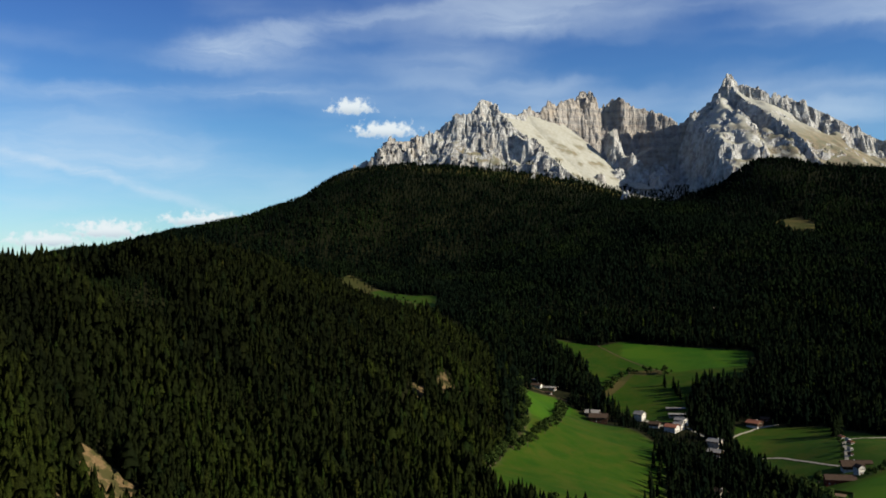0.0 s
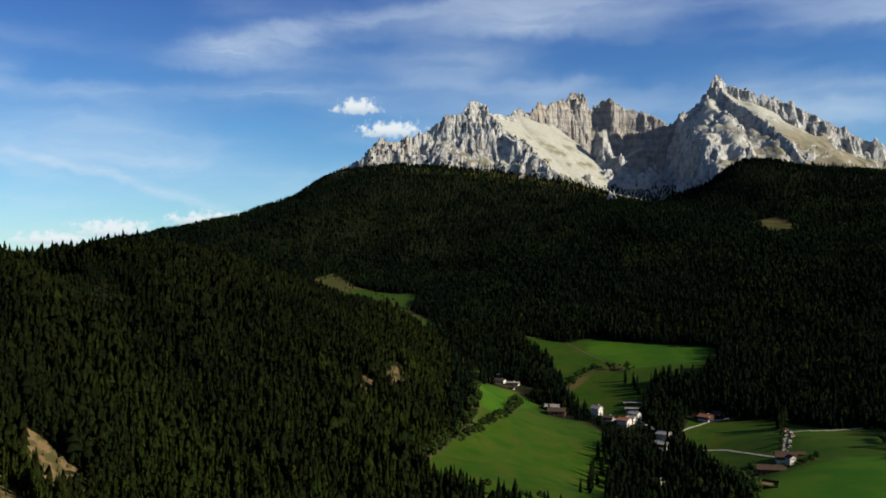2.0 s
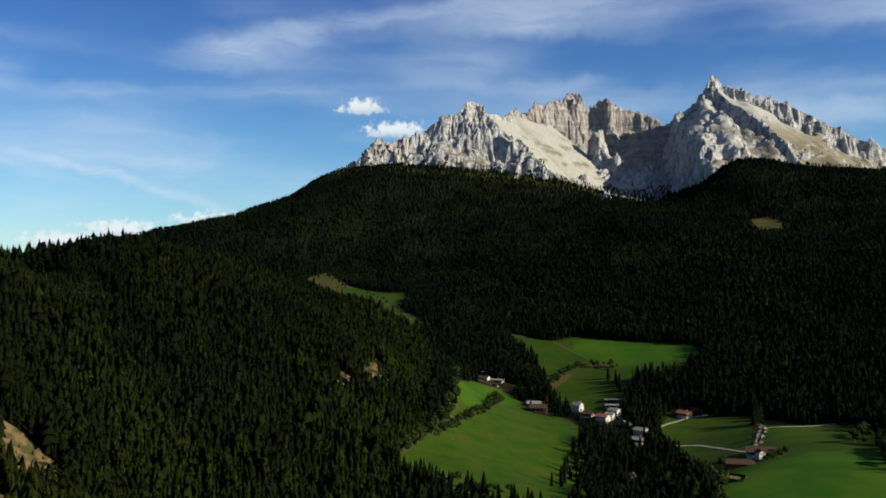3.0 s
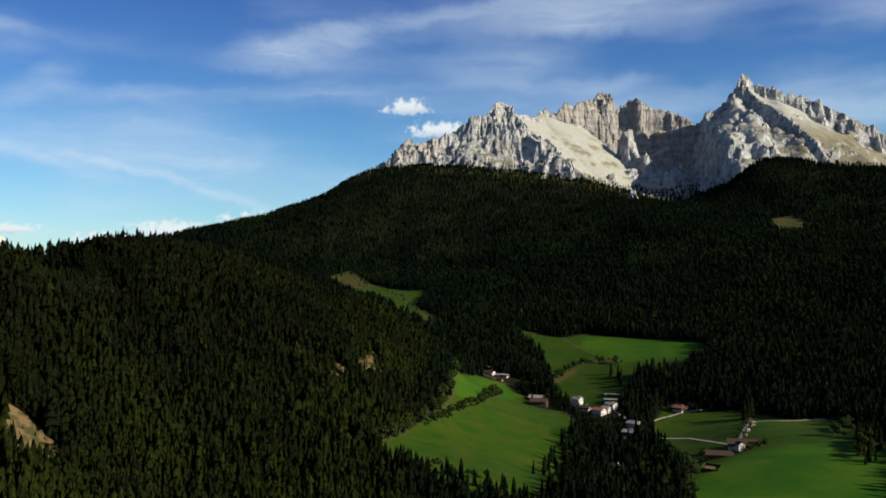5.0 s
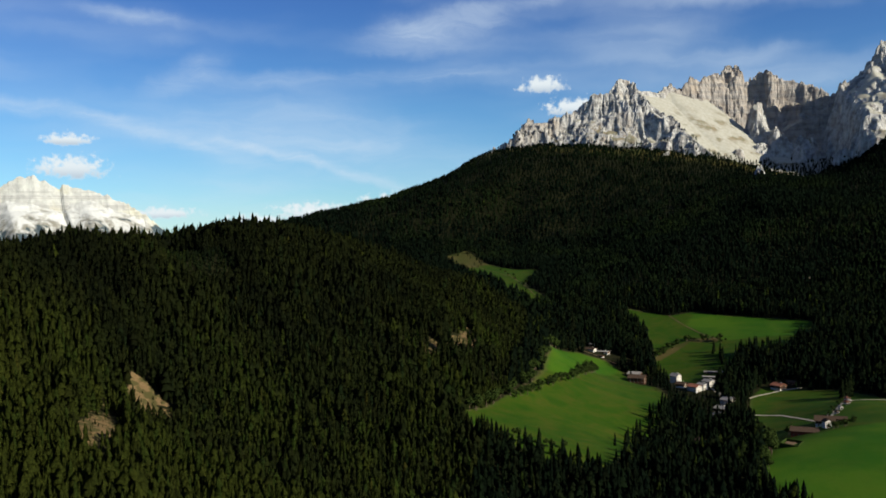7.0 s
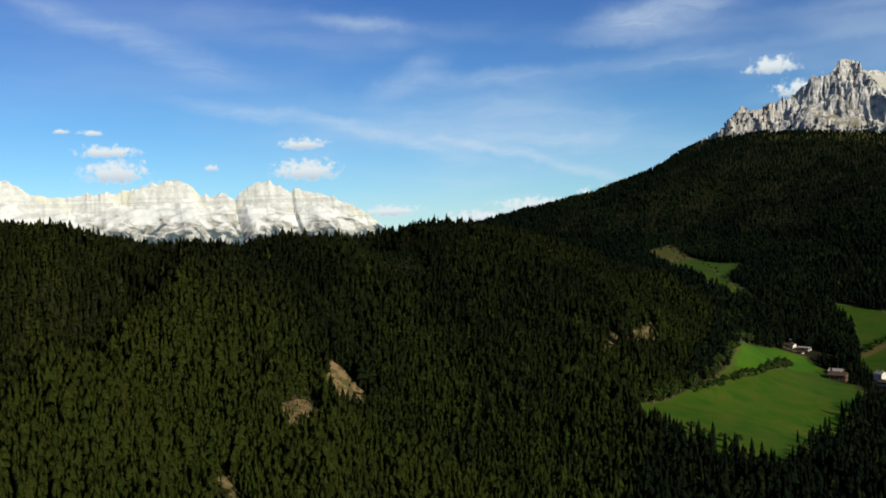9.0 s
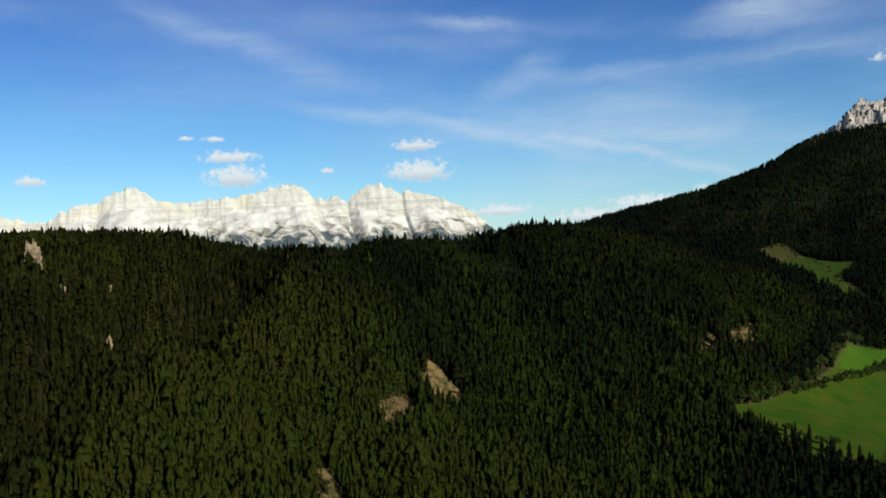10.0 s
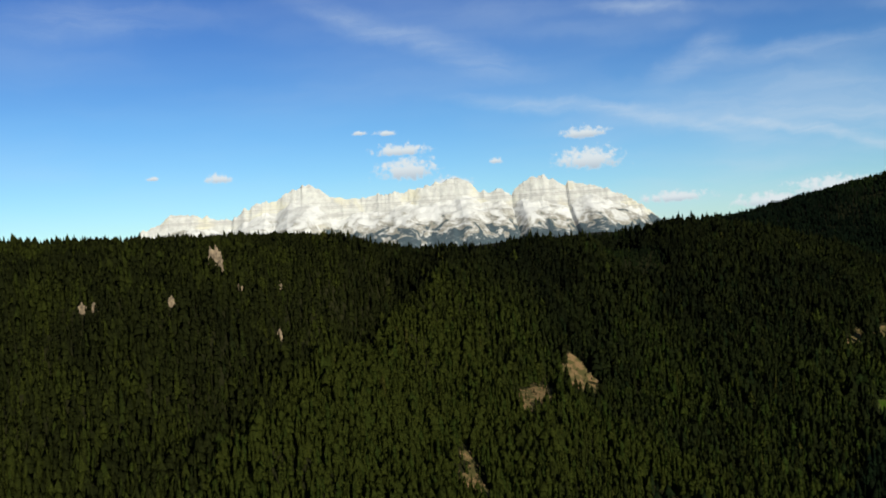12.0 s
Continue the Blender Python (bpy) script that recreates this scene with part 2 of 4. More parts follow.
def far_rock_material():
    """Pale limestone walls, bright scree fingers, brown turf and the dark woods at the chain's foot. Haze is painted
    into these tones: pale and close, the woods bluish.
    """
    mat, n, shader = material("far_dolomite")
    geo = n.add("ShaderNodeNewGeometry")
    place, normal = geo.outputs["Position"], geo.outputs["Normal"]
    level = n.add("ShaderNodeSeparateXYZ", place).outputs[2]
    broad, mid = n.noise(place, 0.006, 4.0, 0.6), n.noise(place, 0.03, 6.0, 0.65)
    drip = n.noise(n.add("ShaderNodeMapping", place, (0, 0, 0), (0, 0, 0), (0.0400, 0.0400, 0.0096)), 1.0, 4.0, 0.6)
    gully = n.noise(n.add("ShaderNodeMapping", place, (0, 0, 0), (0, 0, 0), (0.0160, 0.0160, 0.0048)), 1.0, 5.0, 0.6, 0.8)
    strata = n.noise(n.add("ShaderNodeCombineXYZ", n.math("MULTIPLY", broad, 1.2), 0.0, n.math("MULTIPLY", level, 0.055)), 1.0, 4.0, 0.7)
    gentle = n.math("ADD", n.add("ShaderNodeSeparateXYZ", normal).outputs[2], n.math("MULTIPLY_ADD", mid, 0.24, -0.12))
    rock = n.mix(n.ramp(mid, 0.35, 0.65), (0.300, 0.308, 0.285), (0.385, 0.395, 0.360))
    rock = n.mix(n.ramp(broad, 0.50, 0.66, 0.0, 0.7), rock, (0.410, 0.395, 0.285))
    rock = n.mix(n.ramp(strata, 0.48, 0.60, 0.0, 0.5), rock, (0.2160, 0.2120, 0.2000))
    rock = n.mix(n.ramp(drip, 0.55, 0.72, 0.0, 0.2), rock, (0.2400, 0.2320, 0.2240))
    scree = n.mix(n.ramp(gully, 0.40, 0.60), (0.345, 0.352, 0.325), (0.455, 0.465, 0.435))
    colour = n.mix(n.ramp(gentle, 0.50, 0.68), rock, scree)
    turf = n.math("MULTIPLY", n.ramp(n.math("ADD", level, n.math("MULTIPLY_ADD", gully, 320.0, -160.0)), 130.0, 70.0), n.ramp(gentle, 0.45, 0.60))
    colour = n.mix(n.math("MULTIPLY", turf, n.ramp(mid, 0.36, 0.56, 0.25, 0.9)), colour, (0.1600, 0.1520, 0.1160))
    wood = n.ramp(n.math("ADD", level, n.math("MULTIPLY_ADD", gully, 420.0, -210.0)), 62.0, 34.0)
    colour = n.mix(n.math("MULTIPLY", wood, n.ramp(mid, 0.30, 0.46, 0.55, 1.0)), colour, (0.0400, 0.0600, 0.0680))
    finish(n, shader, colour, n.math("ADD", mid, n.math("MULTIPLY", strata, 0.5)), 0.35, 10.0)
    return mat


def needle_material():
    """Needles: blue-green spruce to olive pine by each tree's warm, dark to fresh by its tint, which also carries
    painted light.
    """
    mat, n, shader = material("needles")
    place = n.add("ShaderNodeNewGeometry").outputs["Position"]
    tint = n.add("ShaderNodeAttribute", attribute_name="tint").outputs["Fac"]
    warm = n.add("ShaderNodeAttribute", attribute_name="warm").outputs["Fac"]
    shader.inputs["Specular IOR Level"].default_value = 0.0
    spruce = n.mix(n.ramp(tint, 0.0, 0.5), (0.0034, 0.0074, 0.0046), (0.0078, 0.0152, 0.0056))
    spruce = n.mix(n.ramp(tint, 0.5, 0.95), spruce, (0.0190, 0.0329, 0.0057))
    pine = n.mix(n.ramp(tint, 0.0, 0.5), (0.0068, 0.0079, 0.0031), (0.0143, 0.0170, 0.0045))
    pine = n.mix(n.ramp(tint, 0.5, 0.95), pine, (0.0300, 0.0366, 0.0061))
    colour = n.mix(warm, spruce, pine)
    colour = n.mix(n.ramp(tint, 0.955, 0.985), colour, (0.0400, 0.0400, 0.0080))
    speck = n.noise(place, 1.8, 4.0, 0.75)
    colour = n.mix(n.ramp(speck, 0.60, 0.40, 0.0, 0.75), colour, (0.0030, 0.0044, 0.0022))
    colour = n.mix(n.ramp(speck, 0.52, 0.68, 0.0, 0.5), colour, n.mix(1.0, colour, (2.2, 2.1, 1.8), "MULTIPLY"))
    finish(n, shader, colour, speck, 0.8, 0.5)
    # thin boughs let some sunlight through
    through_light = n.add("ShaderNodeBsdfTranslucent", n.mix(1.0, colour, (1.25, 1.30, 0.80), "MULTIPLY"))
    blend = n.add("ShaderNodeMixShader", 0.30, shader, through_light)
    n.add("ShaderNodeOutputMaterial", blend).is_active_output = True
    return mat


def plain(name, a, b, scale=0.6, rough=0.85, metal=0.0):
    mat, n, shader = material(name)
    shader.inputs["Specular IOR Level"].default_value = 0.5 if rough < 0.5 else 0.05
    place = n.add("ShaderNodeTexCoord").outputs["Object"]
    patches, grain = n.noise(place, scale, 4.0, 0.6), n.noise(place, scale * 9, 3.0, 0.6)
    colour = n.mix(n.ramp(patches, 0.3, 0.7), a, b)
    colour = n.mix(n.math("MULTIPLY", n.ramp(grain, 0.4, 0.7), 0.25), colour, tuple(v * 0.6 for v in a))
    shader.inputs["Roughness"].default_value, shader.inputs["Metallic"].default_value = rough, metal
    finish(n, shader, colour, grain, 0.3, 0.05)
    return mat


def leaf_material(name, a, b):
    mat, n, shader = material(name)
    geo = n.add("ShaderNodeNewGeometry")
    shader.inputs["Specular IOR Level"].default_value = 0.03
    colour = n.mix(geo.outputs["Random Per Island"], a, b)
    own = n.add("ShaderNodeObjectInfo").outputs["Random"]
    colour = n.mix(n.math("MULTIPLY", own, 0.5), colour, (a[0] * 1.5, a[1] * 1.2, a[2]))
    finish(n, shader, colour)
    return mat


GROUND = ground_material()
ROCK = rock_material("dolomite", (0.375, 0.372, 0.345), (0.145, 0.138, 0.128), (0.275, 0.228, 0.168), (0.318, 0.314, 0.262), 1.0)
FAR_ROCK = far_rock_material()
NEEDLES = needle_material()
BARK = plain("bark", (0.0800, 0.0560, 0.0360), (0.1360, 0.1040, 0.0720), 1.5)
LEAVES = leaf_material("leaves", (0.0112, 0.0224, 0.0048), (0.0288, 0.0416, 0.0080))
PLASTER = plain("plaster", (0.4704, 0.4368, 0.3696), (0.5240, 0.4976, 0.4304))
CREAM = plain("cream_plaster", (0.3696, 0.3224, 0.2416), (0.4304, 0.3760, 0.2960))
TIMBER = plain("timber", (0.0568, 0.0304, 0.0176), (0.0944, 0.0504, 0.0280), 1.2)
RED_TIMBER = plain("red_timber", (0.1072, 0.0232, 0.0136), (0.1616, 0.0400, 0.0200), 1.2)
SHINGLE = plain("shingle", (0.0400, 0.0256, 0.0168), (0.0704, 0.0472, 0.0312), 1.0)
RED_TILE = plain("red_tile", (0.2016, 0.0736, 0.0440), (0.2688, 0.1144, 0.0672), 1.0)
SHEET = plain("roof_sheet", (0.1816, 0.1648, 0.1408), (0.2688, 0.2488, 0.2152), 0.8, 0.6)
DARK_GLASS = plain("window_glass", (0.0160, 0.0200, 0.0240), (0.0240, 0.0280, 0.0320), 1.0, 0.15)
GRAVEL = plain("gravel", (0.2688, 0.2368, 0.1728), (0.3456, 0.3008, 0.2240), 0.5)
SOIL = plain("soil", (0.0832, 0.0544, 0.0320), (0.1216, 0.0832, 0.0512), 0.7)


# ---- ground ----
VALLEY = [(230, 760, -205), (286, 854, -192), (327, 960, -181), (240, 960, -176), (189, 1023, -184), (125, 1118, -156), (263, 1172, -151), (328, 1085, -154),
          (168, 1330, -120), (398, 1245, -126), (336, 725, -174), (421, 843, -172), (386, 840, -171), (292, 677, -180), (116, 656, -173), (37, 704, -153), (109,
          830, -156), (195, 890, -178), (229, 813, -186), (24, 650, -150), (60, 520, -190), (200, 300, -225), (420, 560, -182)]
HILL = [(-3, 623, -150), (-84, 575, -146), (-108, 532, -158), (-188, 529, -122), (-163, 430, -126), (-125, 301, -160), (-205, 341, -119), (-280, 368, -94),
          (-254, 434, -84), (-253, 570, -56), (-280, 532, -38), (-148, 639, -107), (-179, 657, -86), (-126, 758, -68), (-75, 783, -80), (-34, 806, -83), (-13,
          757, -112), (20, 799, -111), (-108, 937, -42), (-2, 1116, -107), (75, 807, -146), (-79, 662, -120), (-244, 642, -54)]
CREST = [(-290, 765, -11), (-230, 819, -2), (-185, 874, -7), (-138, 926, -18), (-93, 984, -37), (-540, 162, 24), (-475, 290, 14), (-431, 354, 13), (-418, 449, 10), (-413, 526, -1), (-590, 729, -24), (-377, 626, -19), (-301, 684, -11)]
LEFT_FACE = [(-358, 259, -6), (-326, 295, -28), (-226, 221, -68), (-215, 218, -91), (-173, 169, -104), (-273, 407, -72), (-240, 449, -100), (-182, 296, -127),
          (-100, 60, -160)]
FAR_SLOPE = [(-139, 1776, -44), (297, 1639, -22), (489, 1579, -36), (522, 1424, -80), (505, 1749, 36), (756, 1884, 58), (750, 2495, 140), (71, 2414, 178), (78,
          2044, 33), (117, 1783, -47), (-220, 2340, 167), (-9, 2267, 131), (666, 1446, -47), (-709, 2300, 40), (-593, 2400, 75), (-451, 2500, 90), (-341, 2600,
          160), (-289, 2700, 218), (-193, 2750, 255), (867, 2450, 235), (1020, 2450, 230), (1266, 2450, 210), (655, 2900, 215), (470, 2640, 198), (565, 2720, 188), (650, 2770, 186), (745, 2770, 183), (825, 2660, 197)]
OUTER = [(-450, 1150, -70), (-200, 1250, -90), (-100, 1450, -85), (-750, 950, -40), (-1000, 500, -30), (-1500, 300, -60), (-1500, 1500, -60), (-1400, 2400, 0),
          (0, -700, -180), (900, -300, -160), (900, 700, -120), (900, 1200, -70), (1600, 1600, 60), (1700, 2500, 200), (600, 200, -200), (-900, -300, -30),
          (200, 3300, 200), (1200, 3400, 240), (-950, 2900, -40), (-700, 2850, -10), (-500, 2950, 30), (-380, 3050, 110)]
SPOTS = np.array(VALLEY + HILL + CREST + LEFT_FACE + FAR_SLOPE + OUTER, float)


def bend(r2):
    return 0.5 * r2 * np.log(np.maximum(r2, 1e-12))


def spline(spots):
    """Weights of the smooth sheet through the spot heights."""
    n, at = len(spots), spots[:, :2] / 1000
    k = bend(((at[:, None] - at[None]) ** 2).sum(-1))
    k[np.diag_indices(n)] = 2e-4
    q = np.c_[np.ones(n), at]
    return np.linalg.solve(np.block([[k, q], [q.T, np.zeros((3, 3))]]), np.r_[spots[:, 2], 0, 0, 0])


SHEET_WEIGHTS = spline(SPOTS)


def lattice(ix, iy, seed):
    h = (ix * 374761393 + iy * 668265263 + seed * 1274126177) & 0x7FFFFFFF
    h = ((h ^ (h >> 13)) * 1274126177) & 0x7FFFFFFF
    return ((h ^ (h >> 16)) & 0xFFFF) / 32767.5 - 1.0


def ripple(x, y, seed=0):
    """Smooth value noise, -1 to 1."""
    ix, iy = np.floor(x).astype(np.int64), np.floor(y).astype(np.int64)
    fx, fy = x - ix, y - iy
    fx, fy = fx * fx * (3 - 2 * fx), fy * fy * (3 - 2 * fy)
    a, b = lattice(ix, iy, seed), lattice(ix + 1, iy, seed)
    c, d = lattice(ix, iy + 1, seed), lattice(ix + 1, iy + 1, seed)
    return (a * (1 - fx) + b * fx) * (1 - fy) + (c * (1 - fx) + d * fx) * fy


def fractal(x, y, octaves=4, seed=0, gain=0.5):
    total, size = np.zeros_like(x), 1.0
    for o in range(octaves):
        total += size * ripple(x * 2 ** o + 17.3 * o, y * 2 ** o - 9.1 * o, seed + o)
        size *= gain
    return total


def inside(poly, x, y):
    """Signed distance to a polygon in plan, in metres, positive inside."""
    p = np.array(poly, float)
    best, within = np.full(x.shape, 1e9), np.zeros(x.shape, bool)
    for (ax, ay), (bx, by) in zip(p, np.roll(p, -1, 0)):
        t = np.clip(((x - ax) * (bx - ax) + (y - ay) * (by - ay)) / ((bx - ax) ** 2 + (by - ay) ** 2), 0, 1)
        best = np.minimum(best, np.hypot(x - ax - t * (bx - ax), y - ay - t * (by - ay)))
        cross = (ay > y) != (by > y)
        within ^= cross & (x < (bx - ax) * (y - ay) / (by - ay + 1e-12) + ax)
    return np.where(within, best, -best)


MEADOWS = [
    [(28, 664), (48, 618), (72, 622), (100, 604), (125, 606), (152, 596), (176, 700), (197, 790), (216, 885), (206, 947), (180, 1012), (165, 1062), (144, 1092),
     (109, 1088), (86, 1040), (85, 846), (75, 792), (54, 732)],
    [(166, 1342), (236, 1298), (271, 1312), (397, 1242), (425, 1215), (405, 1148), (368, 1100), (308, 1092), (288, 1030), (254, 985), (230, 1018), (206, 1085),
     (208, 1156), (200, 1226)],
    [(303, 936), (320, 975), (350, 962), (398, 930), (420, 875), (467, 848), (470, 790), (450, 690), (400, 560), (365, 520), (290, 530), (265, 581), (263, 615), (289, 711),
     (291, 805), (290, 875)],
    [(-183, 1765), (-150, 1819), (-87, 1706), (-25, 1645), (18, 1641), (14, 1557), (7, 1470), (28, 1424), (52, 1371), (75, 1318), (36, 1342), (8, 1374), (-18, 1432), (-48, 1495), (-84, 1552), (-124, 1630)],
]
BARE = [[(-184, 431), (-197, 487), (-165, 457), (-154, 410), (-164, 408)], [(-204, 529), (-202, 545), (-186, 543), (-166, 515), (-167, 494), (-188, 512)],
        [(-156, 326), (-138, 322), (-121, 301), (-115, 280), (-135, 298)], [(-24, 775), (-6, 780), (-6, 762), (-20, 754)], [(3, 785), (8, 832), (26, 812), (24, 785), (7, 772)]]
LUSH = [[(85, 846), (86, 1040), (109, 1088), (144, 1092), (165, 1062), (135, 965), (112, 850)], [(263, 615), (289, 700), (330, 718), (380, 735), (450, 720), (400, 560), (290, 530)],
        [(271, 1312), (397, 1242), (421, 1221), (396, 1150), (300, 1160), (255, 1250)]]
HEATH = [[(205, 1115), (235, 1160), (260, 1192), (292, 1176), (290, 1158), (258, 1172), (238, 1146), (212, 1108)], [(-183, 1765), (-150, 1819), (-87, 1706), (-130, 1650)], [(714, 1930), (783, 1952), (811, 1869), (753, 1785), (707, 1814)]]


def meadow(x, y):
    return np.max([inside(p, x, y) for p in MEADOWS], axis=0)


def bare(x, y):
    return np.max([inside(p, x, y) for p in BARE], axis=0) + 8 * ripple(x / 12, y / 12, 93) + 5 * ripple(x / 5, y / 5, 94) + 1.0


SPUR = [(-318, 560), (-303, 490), (-293, 436), (-288, 395), (-272, 345), (-235, 285), (-200, 222), (-170, 172), (-140, 110), (-110, 40)]


def beside_spur(x, y):
    """Distance from the spur's crest, positive on the ravine's side, and the way down along it."""
    best, side, along, gone = np.full(x.shape, 1e9), np.zeros(x.shape), np.zeros(x.shape), 0.0
    for (ax, ay), (bx, by) in zip(SPUR, SPUR[1:]):
        long = math.hypot(bx - ax, by - ay)
        t = np.clip(((x - ax) * (bx - ax) + (y - ay) * (by - ay)) / long ** 2, 0, 1)
        d = np.hypot(x - ax - t * (bx - ax), y - ay - t * (by - ay))
        near = d < best
        left = (bx - ax) * (y - ay) - (by - ay) * (x - ax) < 0
        side, along, best = np.where(near, np.where(left, d, -d), side), np.where(near, gone + t * long, along), np.where(near, d, best)
        gone += long
    return side, along


def lay(x, y):
    """The height of the ground."""
    x, y = np.asarray(x, float), np.asarray(y, float)
    q, at, out = np.c_[x.ravel(), y.ravel()] / 1000, SPOTS[:, :2] / 1000, np.empty(x.size)
    for a in range(0, len(q), 20000):
        b = q[a:a + 20000]
        out[a:a + 20000] = bend(((b[:, None] - at[None]) ** 2).sum(-1)) @ SHEET_WEIGHTS[:-3] + SHEET_WEIGHTS[-3] + b @ SHEET_WEIGHTS[-2:]
    out = out.reshape(x.shape) - 25 * np.exp(-((x + 298) ** 2 + (y - 786) ** 2) / 38 ** 2)
    # a dome before the crest
    out = out + 12 * np.exp(-((x + 335) / 45) ** 2 - ((y - 640) / 60) ** 2)
    # the hill's shoulder over the village
    u, v = (x - 25) * 0.62 - (y - 960) * 0.78, (x - 25) * 0.78 + (y - 960) * 0.62
    out = out + 24 * np.exp(-(u / 80) ** 2 - (v / 60) ** 2)
    # a spur and the ravine beside it run down the hill
    side, along = beside_spur(x, y)
    reach = np.clip(along / 90, 0, 1) * np.clip((520 - along) / 120, 0, 1)
    out = out + reach * (12 * np.exp(-((side + 4) / 28) ** 2) - 46 * np.exp(-((side - 52) / 30) ** 2))
    # far outside, the land flattens to rolling hills
    far = np.clip((np.hypot(x - 200, y - 1300) - 2300) / 700, 0, 1)
    far = far * far * (3 - 2 * far)
    return out * (1 - far) + far * (-150 + 60 * ripple(x / 900, y / 900, 5))


def grade(x, y):
    """The ground with its small unevenness."""
    wild = np.clip(-meadow(x, y) / 25, 0.12, 1)
    swales = 7.0 * ripple(x / 95, y / 260, 9) * np.clip((y - 1450) / 250, 0, 1) * np.clip((2650 - y) / 300, 0, 1)
    return lay(x, y) + wild * (2.2 * fractal(x / 38, y / 38, 3, 3) + 3.0 * ripple(x / 120, y / 120, 8) + swales)


def sheet(name, x, y, z, mats, smooth=True, **attributes):
    """A mesh over a grid of points (rows, columns)."""
    rows, cols = x.shape
    k = np.arange(rows * cols).reshape(rows, cols)
    quads = np.stack([k[:-1, :-1], k[:-1, 1:], k[1:, 1:], k[1:, :-1]], -1).reshape(-1, 4)
    return solid(name, np.stack([x, y, z], -1).reshape(-1, 3), quads, mats, smooth, None, **attributes)


def solid(name, verts, faces, mats, smooth=False, normals=None, **attributes):
    """A mesh object from arrays; all faces have the same number of corners."""
    me = bpy.data.meshes.new(name)
    sides = faces.shape[1]
    me.vertices.add(len(verts))
    me.vertices.foreach_set("co", np.ascontiguousarray(verts, np.float32).ravel())
    me.loops.add(faces.size)
    me.loops.foreach_set("vertex_index", np.ascontiguousarray(faces, np.int32).ravel())
    me.polygons.add(len(faces))
    me.polygons.foreach_set("loop_start", np.arange(0, faces.size, sides, dtype=np.int32))
    me.polygons.foreach_set("use_smooth", np.full(len(faces), smooth))
    for key, values in attributes.items():
        me.attributes.new(key, "FLOAT", "POINT").data.foreach_set("value", np.ascontiguousarray(values, np.float32).ravel())
    if normals is not None:
        me.attributes.new("custom_normal", "FLOAT_VECTOR", "POINT").data.foreach_set("vector", np.ascontiguousarray(normals, np.float32).ravel())
    me.update(calc_edges=True)
    me.materials.append(mats)
    return new(name, me)


def steps(*spans):
    """Grid lines: (from, to, spacing) spans in a row."""
    out = []
    for a, b, s in spans:
        out += list(np.arange(a, b, s))
    return np.array(out + [spans[-1][1]], float)


# ---- rock ----
def ridge_height(x, y, ridges, seed, rib=28.0):
    """A massif: the highest of the flanks that fall from each ridge line, a broken wall above and an even slope below."""
    broad = fractal(x / (rib * 3.4), y / (rib * 3.4), 3, seed + 9)
    wx, wy = x + 0.55 * rib * fractal(x / (rib * 1.6), y / (rib * 1.6), 3, seed + 21), y + 0.55 * rib * fractal(x / (rib * 1.6), y / (rib * 1.6), 3, seed + 33)
    best = np.full(x.shape, -1e9)
    for line, cliff, steep, gentle, fall, *lee in ridges:
        head, tail = (Vector(line[1]) - Vector(line[0])).xy.normalized(), (Vector(line[-1]) - Vector(line[-2])).xy.normalized()
        past = np.maximum(-((x - line[0][0]) * head.x + (y - line[0][1]) * head.y), 0) + np.maximum((x - line[-1][0]) * tail.x + (y - line[-1][1]) * tail.y, 0)
        for (ax, ay, az), (bx, by, bz) in zip(line, line[1:]):
            long = (bx - ax) ** 2 + (by - ay) ** 2
            t = np.clip(((wx - ax) * (bx - ax) + (wy - ay) * (by - ay)) / long, 0, 1)
            near = np.maximum(np.hypot(wx - ax - t * (bx - ax), wy - ay - t * (by - ay)) - 3, 0)
            t = np.clip(((x - ax) * (bx - ax) + (y - ay) * (by - ay)) / long, 0, 1)
            even = np.hypot(x - ax - t * (bx - ax), y - ay - t * (by - ay))
            wall = cliff * np.clip(1 + 0.6 * broad, 0.35, 1.8)
            if lee:
                far = (bx - ax) * (y - ay) - (by - ay) * (x - ax) < 0
                near, wall = np.where(far, near * lee[0], near), np.where(far, wall * lee[1], wall)
            drop = steep * np.minimum(near, wall) + gentle * np.maximum(even - wall, 0) + fall * past
            best = np.maximum(best, az + t * (bz - az) - drop)
    return best


def blocks(x, y, size, seed):
    """Rock towers: a height of its own for every cell of a broken mosaic, and how near its joint is."""
    x, y = x + 0.35 * size * ripple(x / size * 0.9, y / size * 0.9, seed + 1), y + 0.35 * size * ripple(x / size * 0.9, y / size * 0.9, seed + 2)
    ix, iy = np.floor(x / size).astype(np.int64), np.floor(y / size).astype(np.int64)
    first, second, high = np.full(x.shape, 9.0), np.full(x.shape, 9.0), np.zeros(x.shape)
    for i in (-1, 0, 1):
        for j in (-1, 0, 1):
            u, v = ix + i, iy + j
            d = np.hypot(x / size - u - 0.5 - 0.42 * lattice(u, v, seed + 3), y / size - v - 0.5 - 0.42 * lattice(u, v, seed + 4))
            nearer = d < first
            second = np.where(nearer, first, np.minimum(second, d))
            high = np.where(nearer, lattice(u, v, seed + 5), high)
            first = np.where(nearer, d, first)
    return high, np.clip(1 - (second - first) * 4, 0, 1)


